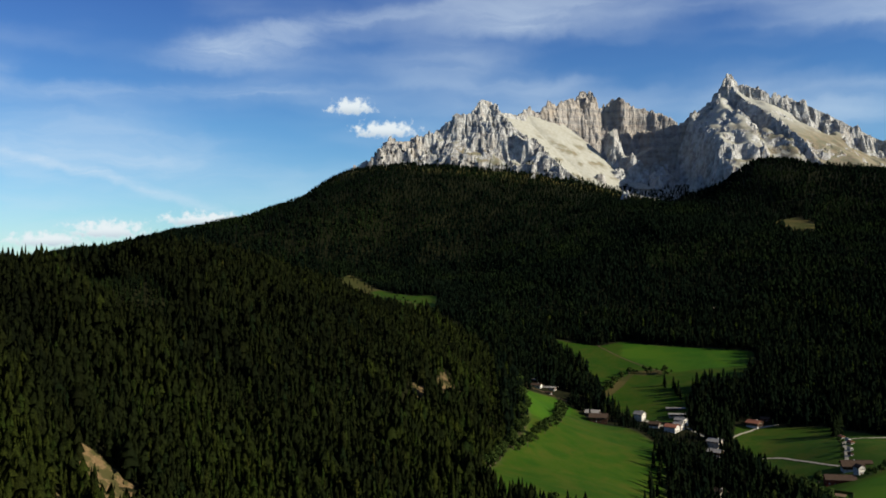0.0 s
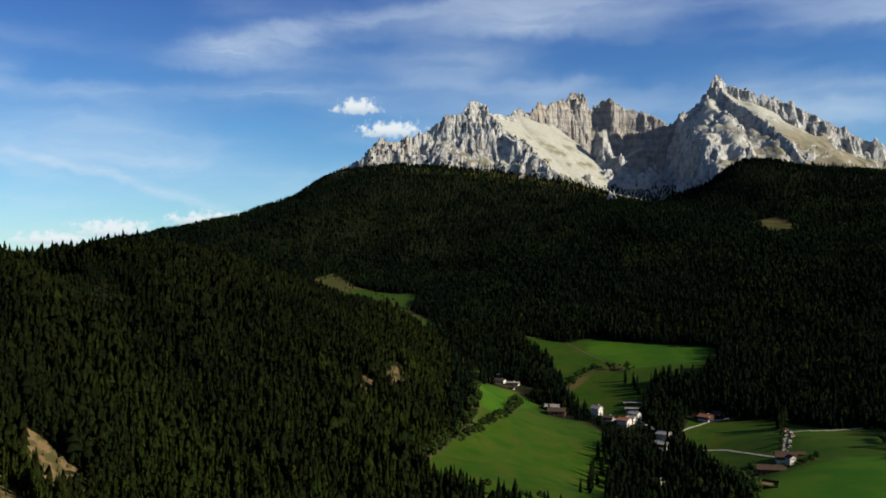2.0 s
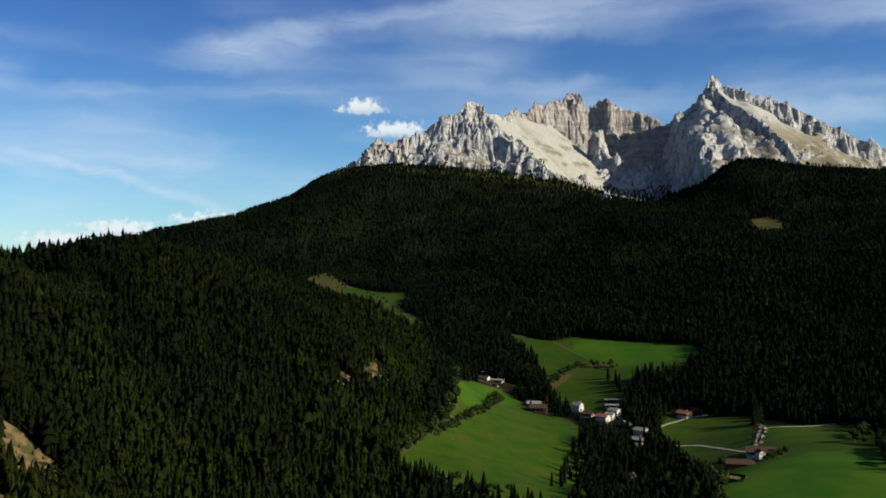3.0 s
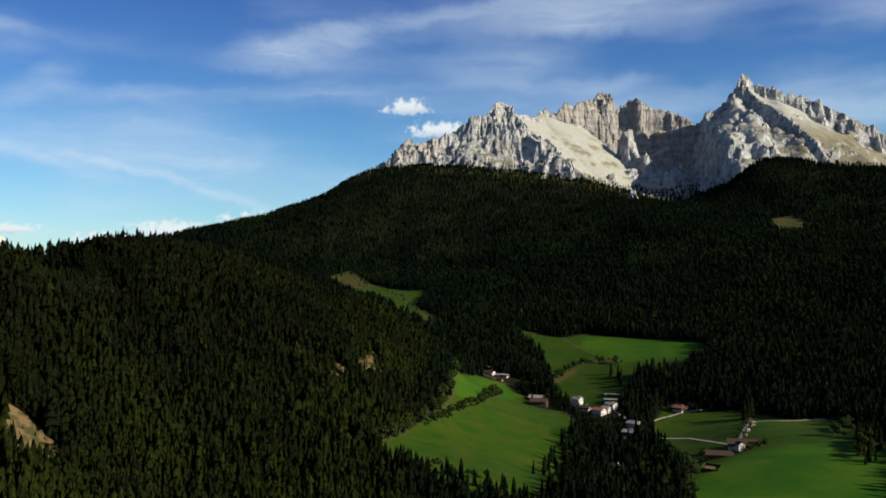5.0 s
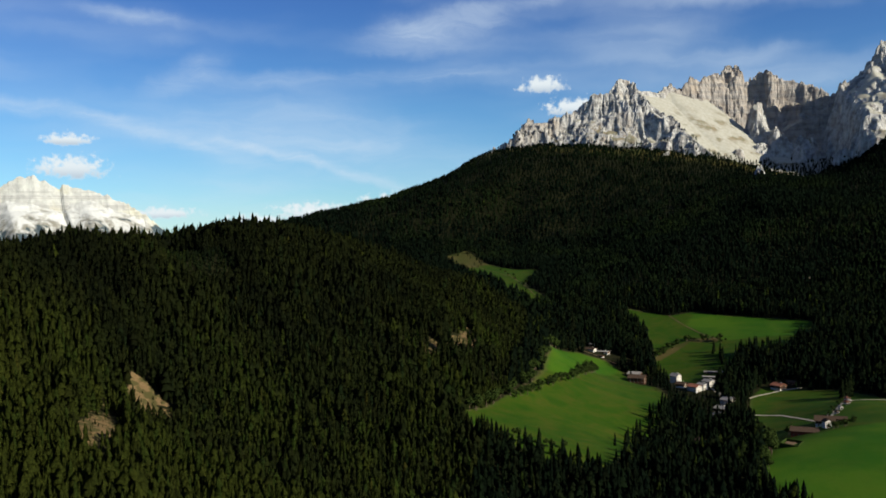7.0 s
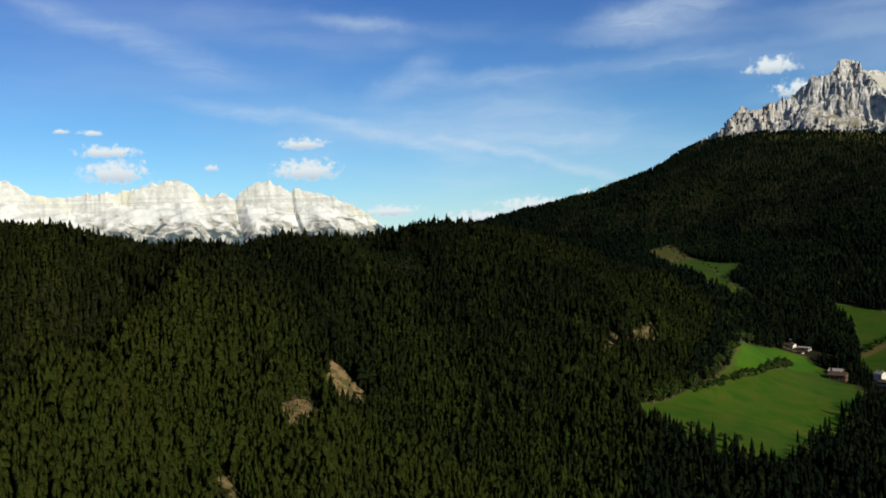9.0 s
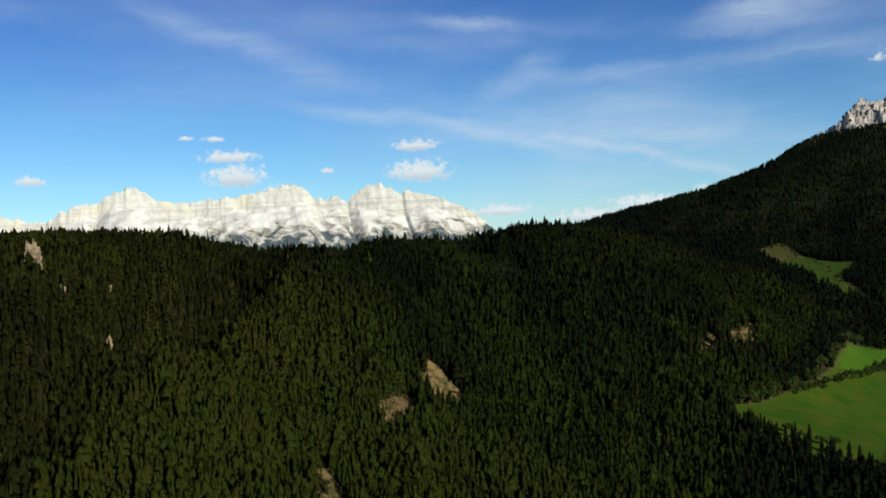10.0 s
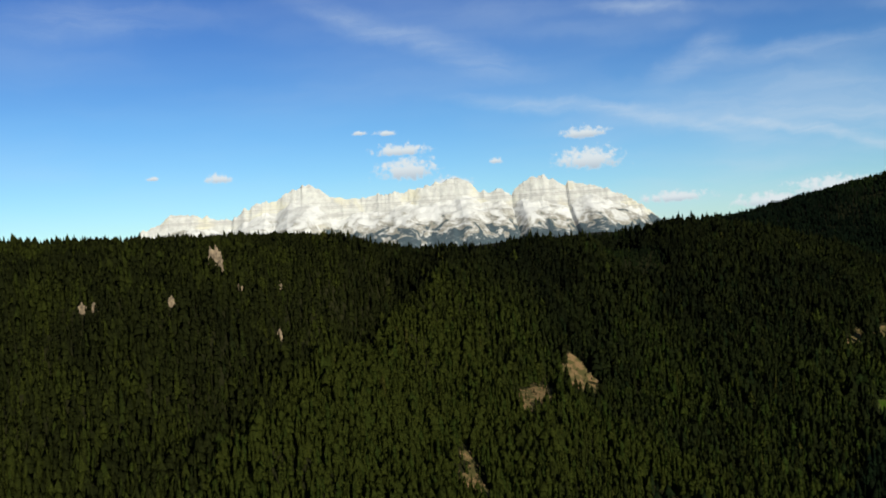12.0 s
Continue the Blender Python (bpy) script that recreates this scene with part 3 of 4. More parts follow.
WEST_CREST = [(-230, 2735, 250), (-201, 2740, 265), (-159, 2750, 295), (-112, 2770, 346), (-24, 2790, 348), (19, 2800, 366), (98, 2830, 427), (134, 2840, 430),
              (179, 2860, 484), (215, 2870, 478)]
SADDLE = [(226, 2872, 436), (243, 2890, 446), (300, 2955, 452), (334, 3000, 470), (420, 3090, 480)]
BACK_CREST = [(320, 2990, 466), (334, 3000, 476), (364, 3020, 460), (395, 3040, 504), (425, 3060, 496), (478, 3090, 520), (549, 3116, 545), (606, 3110, 502), (635, 3110, 518),
              (719, 3100, 492), (811, 3080, 462), (853, 3060, 428), (880, 3020, 438), (916, 2980, 469)]
EAST_SHOULDER = [(916, 2980, 469), (945, 2950, 516), (976, 2943, 556)]
EAST_CREST = [(976, 2943, 556), (1010, 2940, 542), (1076, 2930, 518), (1109, 2920, 490), (1150, 2910, 492), (1201, 2900, 470),
              (1265, 2880, 437), (1345, 2860, 385), (1434, 2840, 338), (1520, 2825, 308), (1650, 2800, 270)]
WEST_SPUR = [(222, 2875, 466), (262, 2825, 415), (285, 2795, 372), (325, 2745, 330), (345, 2715, 296), (368, 2685, 262)]
WEST_RIB = [(215, 2870, 468), (222, 2805, 390), (240, 2745, 312), (255, 2700, 262)]
WEST_BUTTRESS = [(179, 2860, 472), (150, 2800, 375), (115, 2730, 288)]
WEST_TOWERS = [(98, 2830, 415), (72, 2775, 335), (55, 2735, 275)]
EAST_SPUR = [(976, 2943, 560), (949, 2935, 508), (905, 2920, 462), (855, 2895, 440), (842, 2860, 390), (840, 2800, 305), (842, 2740, 232)]
EAST_RIB = [(1109, 2920, 480), (1095, 2870, 405), (1080, 2835, 350)]
EAST_END = [(1265, 2880, 430), (1255, 2830, 370)]
WEST_ROCKS = [(WEST_CREST, 75, 1.75, 1.15, 0), (SADDLE, 6, 1.0, 0.76, 2.5), (BACK_CREST, 75, 2.75, 0.5, 0), (WEST_SPUR, 40, 1.7, 1.45, 0), (WEST_RIB, 26, 1.9, 1.4, 0),
              (WEST_BUTTRESS, 30, 1.9, 1.3, 0), (WEST_TOWERS, 20, 1.8, 1.3, 0)]
EAST_ROCKS = [(EAST_SHOULDER, 60, 3.0, 0.6, 0), (EAST_CREST, 44, 2.1, 0.60, 0), (EAST_SPUR, 24, 1.6, 0.64, 0), (EAST_RIB, 16, 1.8, 0.66, 0), (EAST_END, 12, 1.6, 0.64, 0)]
# needles along the crests: place, height above the crest, half width
NEEDLE_ROCKS = [(979, 2943, 22, 26), (1201, 2898, 14, 10), (1352, 2858, 20, 9), (1440, 2838, 20, 11), (1456, 2835, 12, 8), (430, 3058, 14, 8), (396, 3040, 14, 8), (640, 3110, 10, 9),
                (140, 2842, 10, 9), (-20, 2790, 10, 8)]


def rock_mass(x, y):
    """The two rock masses and the scree bowl between them, cut off by the wall under the eastern spur."""
    west, east = ridge_height(x, y, WEST_ROCKS, 11, 30.0), ridge_height(x, y, EAST_ROCKS, 11, 30.0)
    edge = 838 + 9 * ripple(y / 42, y / 97, 71) + 5 * ripple(y / 15, y / 60, 72) + np.maximum(y - 2905, 0) * 0.9
    beyond = edge - x
    east = east - np.clip((2930 - y) / 50, 0, 1) * 0.5 * np.clip(beyond + 16, 0, 16) - 2.9 * np.clip(beyond, 0, 130) * np.clip((3010 - y) / 60, 0, 1)
    floor = 178 + 0.33 * (y - 2700) - 0.8 * (np.maximum(480 - x, 0) + np.maximum(x - 900, 0)) - 1.5 * np.maximum(y - 3050, 0)
    return np.maximum(np.maximum(west, east), floor)


def crags_height(x, y):
    base, e = rock_mass(x, y), 4.0
    slope = np.hypot(rock_mass(x + e, y) - base, rock_mass(x, y + e) - base) / e
    craggy = np.clip((slope - 0.88) / 0.36, 0.0, 1)
    big, gap = blocks(x, y, 44, 140)
    small, crack = blocks(x, y, 19, 150)
    tiny, chip = blocks(x, y, 9, 160)
    ribs = 1 - 2 * np.abs(fractal(x / 48, y / 80, 3, 61, 0.5))
    sheer = np.clip((slope - 1.15) / 0.55, 0, 1)
    high = base + sheer * (13 * big - 8 * gap) + craggy * (6.0 * small + 2.8 * tiny - 4.5 * crack - 1.2 * chip + 8 * (ribs - 0.1))
    for px, py, rise, wide in NEEDLE_ROCKS:
        high = high + rise * np.clip(1.4 - np.hypot(x - px, y - py) / wide, 0, 1)
    # ledges along the strata
    high = high + np.clip((slope - 1.0) / 0.5, 0, 1) * 2.6 * np.sin(high * 0.30 + 1.5 * fractal(x / 160, y / 160, 2, 91))
    return high + (0.4 + 1.8 * craggy) * fractal(x / 19, y / 19, 3, 81, 0.65)


# ---- the ground sheet ----
gx, gy = np.meshgrid(steps((-9000, -1800, 600), (-1800, -640, 40), (-640, -240, 8), (-240, 480, 6), (480, 1600, 20), (1600, 9000, 400)),
                     steps((-9000, -1200, 600), (-1200, 60, 60), (60, 260, 10), (260, 1420, 6), (1420, 1850, 10), (1850, 3000, 24), (3000, 9000, 400)))
gz = grade(gx, gy)
lush = np.max([inside(p, gx, gy) for p in LUSH], axis=0)
alp = np.maximum(np.max([inside(p, gx, gy) for p in HEATH], axis=0) * 4, (gy - 2560 - 0.05 * np.abs(gx - 400)) * 0.25)
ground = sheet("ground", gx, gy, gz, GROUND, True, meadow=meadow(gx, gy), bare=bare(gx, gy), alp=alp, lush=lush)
tagged(ground, "green mown meadows and dark forest floor over hilly alpine land", "ground", kind="structure")

rx, ry = np.meshgrid(np.arange(-330, 1620, 3.6), np.arange(2480, 3200, 3.6))
rz = crags_height(rx, ry)
rz = np.maximum(rz, lay(rx, ry) - 12)
bed = np.clip((ry - 2950) / 60, 0, 1) * np.clip((960 - rx) / 60, 0, 1) + 0.5 * np.clip((-20 - rx) / 60, 0, 1)
sward = np.clip((rx - 930) / 150, 0, 1) + 0.8 * np.clip(1 - np.hypot((rx - 150) / 140, (ry - 2735) / 60), 0, 1)
peaks = sheet("mountain", rx, ry, rz, ROCK, False, bed=bed, sward=sward)
tagged(peaks, "jagged pale grey dolomite peaks with beige scree slopes above dark forest", "mountain", kind="structure")

FAR_SOUTH = [(-3700, 1900, 60), (-3594, 2046, 112), (-3528, 2157, 178), (-3514, 2180, 200), (-3453, 2276, 196), (-3403, 2350, 176), (-3359, 2414, 166), (-3327, 2459, 211),
             (-3262, 2545, 251), (-3229, 2587, 243), (-3194, 2630, 286), (-3133, 2704, 319), (-3099, 2744, 291), (-3066, 2783, 242), (-2947, 2912, 232)]
FAR_NORTH = [(-2947, 2912, 232), (-2908, 2952, 248), (-2810, 3049, 253), (-2739, 3115, 274), (-2666, 3181, 301), (-2624, 3217, 309), (-2584, 3251, 275), (-2544, 3284, 231),
             (-2469, 3345, 238), (-2427, 3377, 207), (-2392, 3403, 259), (-2335, 3445, 290), (-2302, 3469, 292), (-2248, 3506, 260), (-2216, 3528, 232), (-2203, 3537, 260),
             (-2148, 3573, 238), (-2015, 3656, 192), (-1971, 3683, 169), (-1884, 3732, 82), (-1818, 3768, 31), (-1700, 3850, -60)]
# a grid along the line of the chain: u runs along it, v across it, away from the valley
ux, uy = (1882 / 2666, 1888 / 2666)
crest = np.array(FAR_SOUTH + FAR_NORTH[1:], float)
crest_u = (crest[:, 0] + 3700) * ux + (crest[:, 1] - 1900) * uy
crest_v = -(crest[:, 0] + 3700) * uy + (crest[:, 1] - 1900) * ux
u, v = np.meshgrid(np.arange(-150, 2950, 6.0), np.arange(-470, 70, 7.0))
v = v + np.interp(u, crest_u, crest_v)
fx, fy = -3700 + ux * u - uy * v, 1900 + uy * u + ux * v


def far_height(u, v):
    """Towers and walls along the crest, ledges below them, then aprons of scree cut by gullies."""
    lift = np.interp(u, [-150, 700, 1500, 2300, 2950], [0.3, 0.7, 1.0, 1.0, 0.3])
    top = np.interp(u, crest_u, crest[:, 2])
    jag = 24 * (0.4 - np.abs(ripple(u / 46, v * 0 + 3.3, 301))) + 13 * (0.4 - np.abs(ripple(u / 19, v * 0 + 7.7, 302)))
    d = np.interp(u, crest_u, crest_v) - v
    d = d + 9 * ripple(u / 80, v / 160, 303) + 2.5 * ripple(u / 27, v / 30, 304) + 1.5 * ripple(u / 13, v / 16, 305)
    wall = np.clip((0.30 + 0.16 * ripple(u / 110, v * 0 + 1.7, 306)) * (top + 20), 12, 130)
    run = wall / 2.3
    down = np.where(d < run, 2.3 * np.maximum(d, 0), wall + (0.62 + 0.06 * ripple(u / 120, v / 120, 307)) * (d - run))
    down = np.where(d < 0, 1.4 * -d, down)
    high = top - down + jag * np.exp(-np.abs(d) / 30)
    apron = np.clip((d - run) / 60, 0, 1)
    high = high + apron * (6 * ripple(u / 62, v / 300, 308) + 3.5 * ripple(u / 26, v / 120, 309)) * np.clip((d - run) / 160, 0.3, 1)
    ledge = np.clip(d / 15, 0, 1) * np.clip((260 - d) / 120, 0, 1)
    return high + ledge * lift * 5.0 * np.sin(high * 0.17 + 3.0 * ripple(u / 170, v / 170, 310)) * (0.5 + 0.5 * ripple(u / 60, v / 60, 311))


fz = np.maximum(far_height(u, v), -160)
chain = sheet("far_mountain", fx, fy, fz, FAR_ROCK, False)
tagged(chain, "distant chain of pale sunlit limestone towers above the wooded ridge", "mountain", kind="structure")


# ---- forest ----
rng = np.random.default_rng(7)


def spruce_form(tiers, points, slim, seed, blunt=0.75):
    """A conifer one metre high: ragged skirts of drooping boughs, one above the other, and a pointed tip."""
    r = np.random.default_rng(seed)
    verts, faces = [], []
    for k in range(tiers):
        low, high = 0.05 + 0.86 * (k / tiers) ** 0.95, 0.05 + 0.86 * ((k + 1) / tiers) ** 0.95
        g = slim * (1 - low) ** blunt * (0.85 if k == 0 else 1.0) + 0.006
        tip, base, turn = (1.0 if k == tiers - 1 else min(high + 0.75 * (high - low) + 0.03, 0.99)), len(verts), r.uniform(0, 6.28)
        verts.append((r.uniform(-0.1, 0.1) * g, r.uniform(-0.1, 0.1) * g, tip))
        for j in range(points):
            a, long = turn + 6.283 * (j + r.uniform(-0.3, 0.3)) / points, (1.22 if j % 2 else 0.66) * r.uniform(0.78, 1.22)
            verts.append((g * long * math.cos(a), g * long * math.sin(a), low + r.uniform(-0.03, 0.03) - 0.05 * (long - 0.9)))
        faces += [(base, base + 1 + j, base + 1 + (j + 1) % points) for j in range(points)]
    return np.array(verts), np.array(faces)


def bough_normals(v):
    """Normals that lean out from the stem, so that the ragged skirts shade as one soft body."""
    out = np.hypot(v[:, 0], v[:, 1])[:, None]
    r = np.random.default_rng(3)
    flat = np.where(out > 0.03, v[:, :2] / (out + 1e-6), r.normal(size=(len(v), 2)) * 0.3)
    n = np.c_[flat * 0.78, np.full(len(v), 0.58)] + 0.30 * r.normal(size=(len(v), 3))
    return n / np.linalg.norm(n, axis=1)[:, None]


def plant(name, x, y, tall, forms, tint, warm, label, base=None, full=1.0):
    """All trees of a wood in one mesh."""
    z = (grade(x, y) if base is None else base) - 0.4
    which = rng.integers(0, len(forms), len(x))
    turn, girth = rng.uniform(0, 6.283, len(x)), full * tall * rng.uniform(0.82, 1.25, len(x))
    vs, fs, ts, ws, ns, start = [], [], [], [], [], 0
    for w, (fv, ff) in enumerate(forms):
        m = np.nonzero(which == w)[0]
        if not len(m):
            continue
        c, s = np.cos(turn[m])[:, None], np.sin(turn[m])[:, None]
        px = x[m][:, None] + girth[m][:, None] * (c * fv[:, 0] - s * fv[:, 1])
        py = y[m][:, None] + girth[m][:, None] * (s * fv[:, 0] + c * fv[:, 1])
        pz = z[m][:, None] + tall[m][:, None] * fv[:, 2]
        vs.append(np.stack([px, py, pz], -1).reshape(-1, 3))
        fs.append((ff[None] + (np.arange(len(m)) * len(fv))[:, None, None] + start).reshape(-1, 3))
        ts.append(np.repeat(tint[m], len(fv)))
        ws.append(np.repeat(np.clip(warm[m], 0, 1), len(fv)))
        fn = bough_normals(fv)
        ns.append(np.stack([c * fn[:, 0] - s * fn[:, 1], s * fn[:, 0] + c * fn[:, 1], np.broadcast_to(fn[:, 2], px.shape)], -1).reshape(-1, 3))
        start += len(m) * len(fv)
    ob = solid(name, np.concatenate(vs), np.concatenate(fs), NEEDLES, True, np.concatenate(ns), tint=np.concatenate(ts), warm=np.concatenate(ws))
    return tagged(ob, label, "forest", kind="stuff")


def scatter(x0, x1, y0, y1, gap):
    """Jittered places on a grid of that spacing."""
    px, py = np.meshgrid(np.arange(x0, x1, gap), np.arange(y0, y1, gap * 0.93))
    px = px + (np.arange(px.shape[0])[:, None] % 2) * gap / 2
    return px.ravel() + rng.uniform(-0.42, 0.42, px.size) * gap, py.ravel() + rng.uniform(-0.42, 0.42, px.size) * gap


YARDS = []


def wooded(x, y, margin=2.0):
    """Where trees stand: off the meadows, bare banks, houses and roads."""
    edge = 3.5 * ripple(x / 14, y / 14, 90)
    ok = (meadow(x, y) < -margin + edge) & ((bare(x, y) < -1.0 + 0.4 * edge) | (lattice(np.floor(x * 7).astype(np.int64), np.floor(y * 7).astype(np.int64), 5) > 0.25))
    for hx, hy, hr in YARDS:
        ok &= np.hypot(x - hx, y - hy) > hr
    return ok


SHAPES = ((0.115, 0.80), (0.130, 0.72), (0.140, 0.66), (0.122, 0.85), (0.155, 0.58), (0.170, 0.48), (0.20, 0.40))
NEAR_FORMS = [spruce_form(4, 6, w, 100 + i, b) for i, (w, b) in enumerate(SHAPES)]
MID_FORMS = [spruce_form(4, 6, w, 160 + i, b) for i, (w, b) in enumerate(SHAPES)]
FAR_FORMS = [spruce_form(3, 5, w * 1.45, 200 + i, b) for i, (w, b) in enumerate(SHAPES)]


def species(n, mean, spread):
    return np.clip(rng.normal(mean, spread, n), 0, 1)


YARDS += [(330, 760, 22), (345, 745, 16), (318, 742, 18), (180, 1020, 14), (183, 1045, 12), (227, 1008, 17), (238, 965, 24), (250, 940, 16), (262, 972, 14), (337, 968, 16), (350, 974, 9),
          (272, 896, 9), (262, 868, 9), (265, 880, 7), (258, 855, 6), (268, 1010, 12), (262, 995, 10), (126, 1113, 14), (145, 1106, 13), (236, 772, 8), (231, 760, 7), (262, 698, 8), (389, 862, 10), (-355, 256, 11), (-340, 246, 9), (-318, 286, 6), (-327, 257, 5), (-360, 322, 5), (-288, 171, 7),
          (-302, 114, 7)]

YARDS += [(126, 1143, 8), (273, 1036, 12), (259, 850, 7), (266, 1024, 9), (130, 1098, 13), (150, 1092, 13), (176, 1003, 11), (196, 1000, 10), (236, 995, 10), (-11, 1415, 9), (0, 1405, 9)]
SUNNY = [(126, 1115, 9), (145, 1108, 11), (183, 1020, 10), (186, 1042, 7), (227, 1010, 6), (244, 946, 8), (259, 968, 6), (231, 965, 6), (336, 966, 8), (272, 896, 6), (262, 869, 6), (337, 749, 10),
         (345, 741, 8), (236, 772, 5), (262, 700, 5)]


def overshadows(x, y, tall):
    """Trees that would keep the morning sun from a house."""
    sx, sy = math.sin(radians(SUN_AZ)), math.cos(radians(SUN_AZ))
    out = np.zeros(len(x), bool)
    for hx, hy, half in SUNNY:
        along, side = (x - hx) * sx + (y - hy) * sy, np.abs((x - hx) * sy - (y - hy) * sx)
        out |= (along > 0) & (along < 60) & (side < half) & (tall > 2.5 + along * 0.42)
    return out


# the wooded hill across the valley
for name, y0, y1, forms in (("hill_forest", -160, 640, NEAR_FORMS), ("hill_crest_forest", 640, 1180, MID_FORMS)):
    x, y = scatter(-640, 60, y0, y1, 4.35)
    keep = wooded(x, y) & ((x < 300 - 0.62 * (y + 160)) | (y > 420)) & (y < 1030 + 0.9 * (x + 90) + 200 * (x > -30)) & (x - 0.75 * y > -1010)
    x, y = x[keep], y[keep]
    tall = np.clip(15.5 * np.exp(rng.normal(0, 0.18, len(x))), 7, 23) * (0.94 + 0.20 * ripple(x / 60, y / 60, 4) + 0.18 * ripple(x / 17, y / 17, 6))
    young = np.hypot((x + 243) / 38, (y - 735) / 34) < 1
    tall = np.where(young, tall * 0.6, tall)
    tall = tall * np.where(np.hypot(x + 296, y - 775) < 34, 0.6, 1.0) * np.where((x < -380) & (lay(x, y) > -14), 0.8, 1.0)
    tall = np.where(np.maximum(bare(x - 9, y + 7), bare(x - 5, y + 4)) > np.where(x > -90, 99.0, -2.0), tall * rng.uniform(0.25, 0.6, len(x)), tall)
    tall = np.where(bare(x, y) > -1.5, tall * rng.uniform(0.15, 0.60, len(x)), tall)
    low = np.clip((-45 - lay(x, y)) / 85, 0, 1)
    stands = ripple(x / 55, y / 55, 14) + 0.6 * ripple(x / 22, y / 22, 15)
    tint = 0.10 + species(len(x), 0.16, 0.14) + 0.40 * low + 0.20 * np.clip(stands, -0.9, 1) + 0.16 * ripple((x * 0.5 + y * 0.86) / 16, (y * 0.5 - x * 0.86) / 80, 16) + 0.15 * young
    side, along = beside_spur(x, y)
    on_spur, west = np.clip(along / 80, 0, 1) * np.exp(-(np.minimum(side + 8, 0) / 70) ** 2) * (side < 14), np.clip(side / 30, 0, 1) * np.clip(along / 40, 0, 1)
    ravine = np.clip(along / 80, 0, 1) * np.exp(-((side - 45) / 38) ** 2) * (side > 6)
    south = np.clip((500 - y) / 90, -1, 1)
    # sunlit spur and shaded ravine are put into the trees' tint
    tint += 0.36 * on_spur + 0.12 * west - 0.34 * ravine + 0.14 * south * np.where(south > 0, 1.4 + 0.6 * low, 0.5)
    fresh = rng.uniform(size=len(x)) < 0.05 + 0.10 * low
    warm = 0.82 - 0.15 * low + species(len(x), 0.0, 0.18) - 0.5 * young - 0.5 * fresh + 0.25 * west + np.where(south > 0, 0.18, 0.06) * south
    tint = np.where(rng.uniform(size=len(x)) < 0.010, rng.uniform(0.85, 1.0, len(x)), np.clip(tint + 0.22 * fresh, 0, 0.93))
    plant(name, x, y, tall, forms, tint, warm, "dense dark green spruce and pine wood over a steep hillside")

# the back of the hill
x, y = scatter(-1150, -150, 560, 1700, 10.8)
keep = wooded(x, y) & ((y > 1025 + 0.9 * (x + 90)) | (x - 0.75 * y < -1010)) & (y < 1180 - 0.45 * x) & (y > 700 + 0.3 * (x + 600))
x, y = x[keep], y[keep]
plant("back_forest", x, y, rng.uniform(11, 19, len(x)), FAR_FORMS, species(len(x), 0.2, 0.15), species(len(x), 0.6, 0.2), "dark conifer wood behind the crest of the hill")

# the valley floor and the foot of the far slope
for name, y0, y1, forms in (("valley_forest", 400, 900, NEAR_FORMS), ("village_forest", 900, 1420, MID_FORMS)):
    x, y = scatter(60, 620, y0, y1, 5.5)
    keep = wooded(x, y) & (y > 470 - 0.1 * x)
    x, y = x[keep], y[keep]
    tall = rng.uniform(8, 21, len(x)) * (1 + 0.2 * ripple(x / 20, y / 20, 47)) * np.where((x > 190) & (x < 270) & (y > 850) & (y < 1000), 0.6, 1.0)
    keep = ~overshadows(x, y, tall)
    x, y, tall = x[keep], y[keep], tall[keep]
    plant(name, x, y, tall, forms, np.where(rng.uniform(size=len(x)) < 0.04, rng.uniform(0.6, 0.9, len(x)), species(len(x), 0.10, 0.11) + 0.22 * np.clip(ripple(x / 45, y / 45, 44), -0.3, 1)), species(len(x), 0.2, 0.2), "tall dark spruces among the farms on the valley floor")

x, y = scatter(620, 1000, 700, 1180, 7.2)
plant("east_forest", x, y, rng.uniform(9, 18, len(x)), FAR_FORMS, species(len(x), 0.10, 0.11), species(len(x), 0.15, 0.15), "dark conifer wood on the slope east of the village")

# the wood under the flight line
x, y = scatter(-250, 620, -260, 470, 11.5)
keep = wooded(x, y) & ~((x < 300 - 0.62 * (y + 160)) & (x < 60) & (y > -160)) & (y < 470 - 0.1 * x) & ~((x < 60) & (y > 420)) & (x < 520 - 40 * ripple(y / 70, y / 300, 12))
x, y = x[keep], y[keep]
plant("lower_forest", x, y, rng.uniform(12, 20, len(x)), FAR_FORMS, species(len(x), 0.4, 0.15), species(len(x), 0.4, 0.2), "dark conifer wood on the near side of the valley", full=1.3)

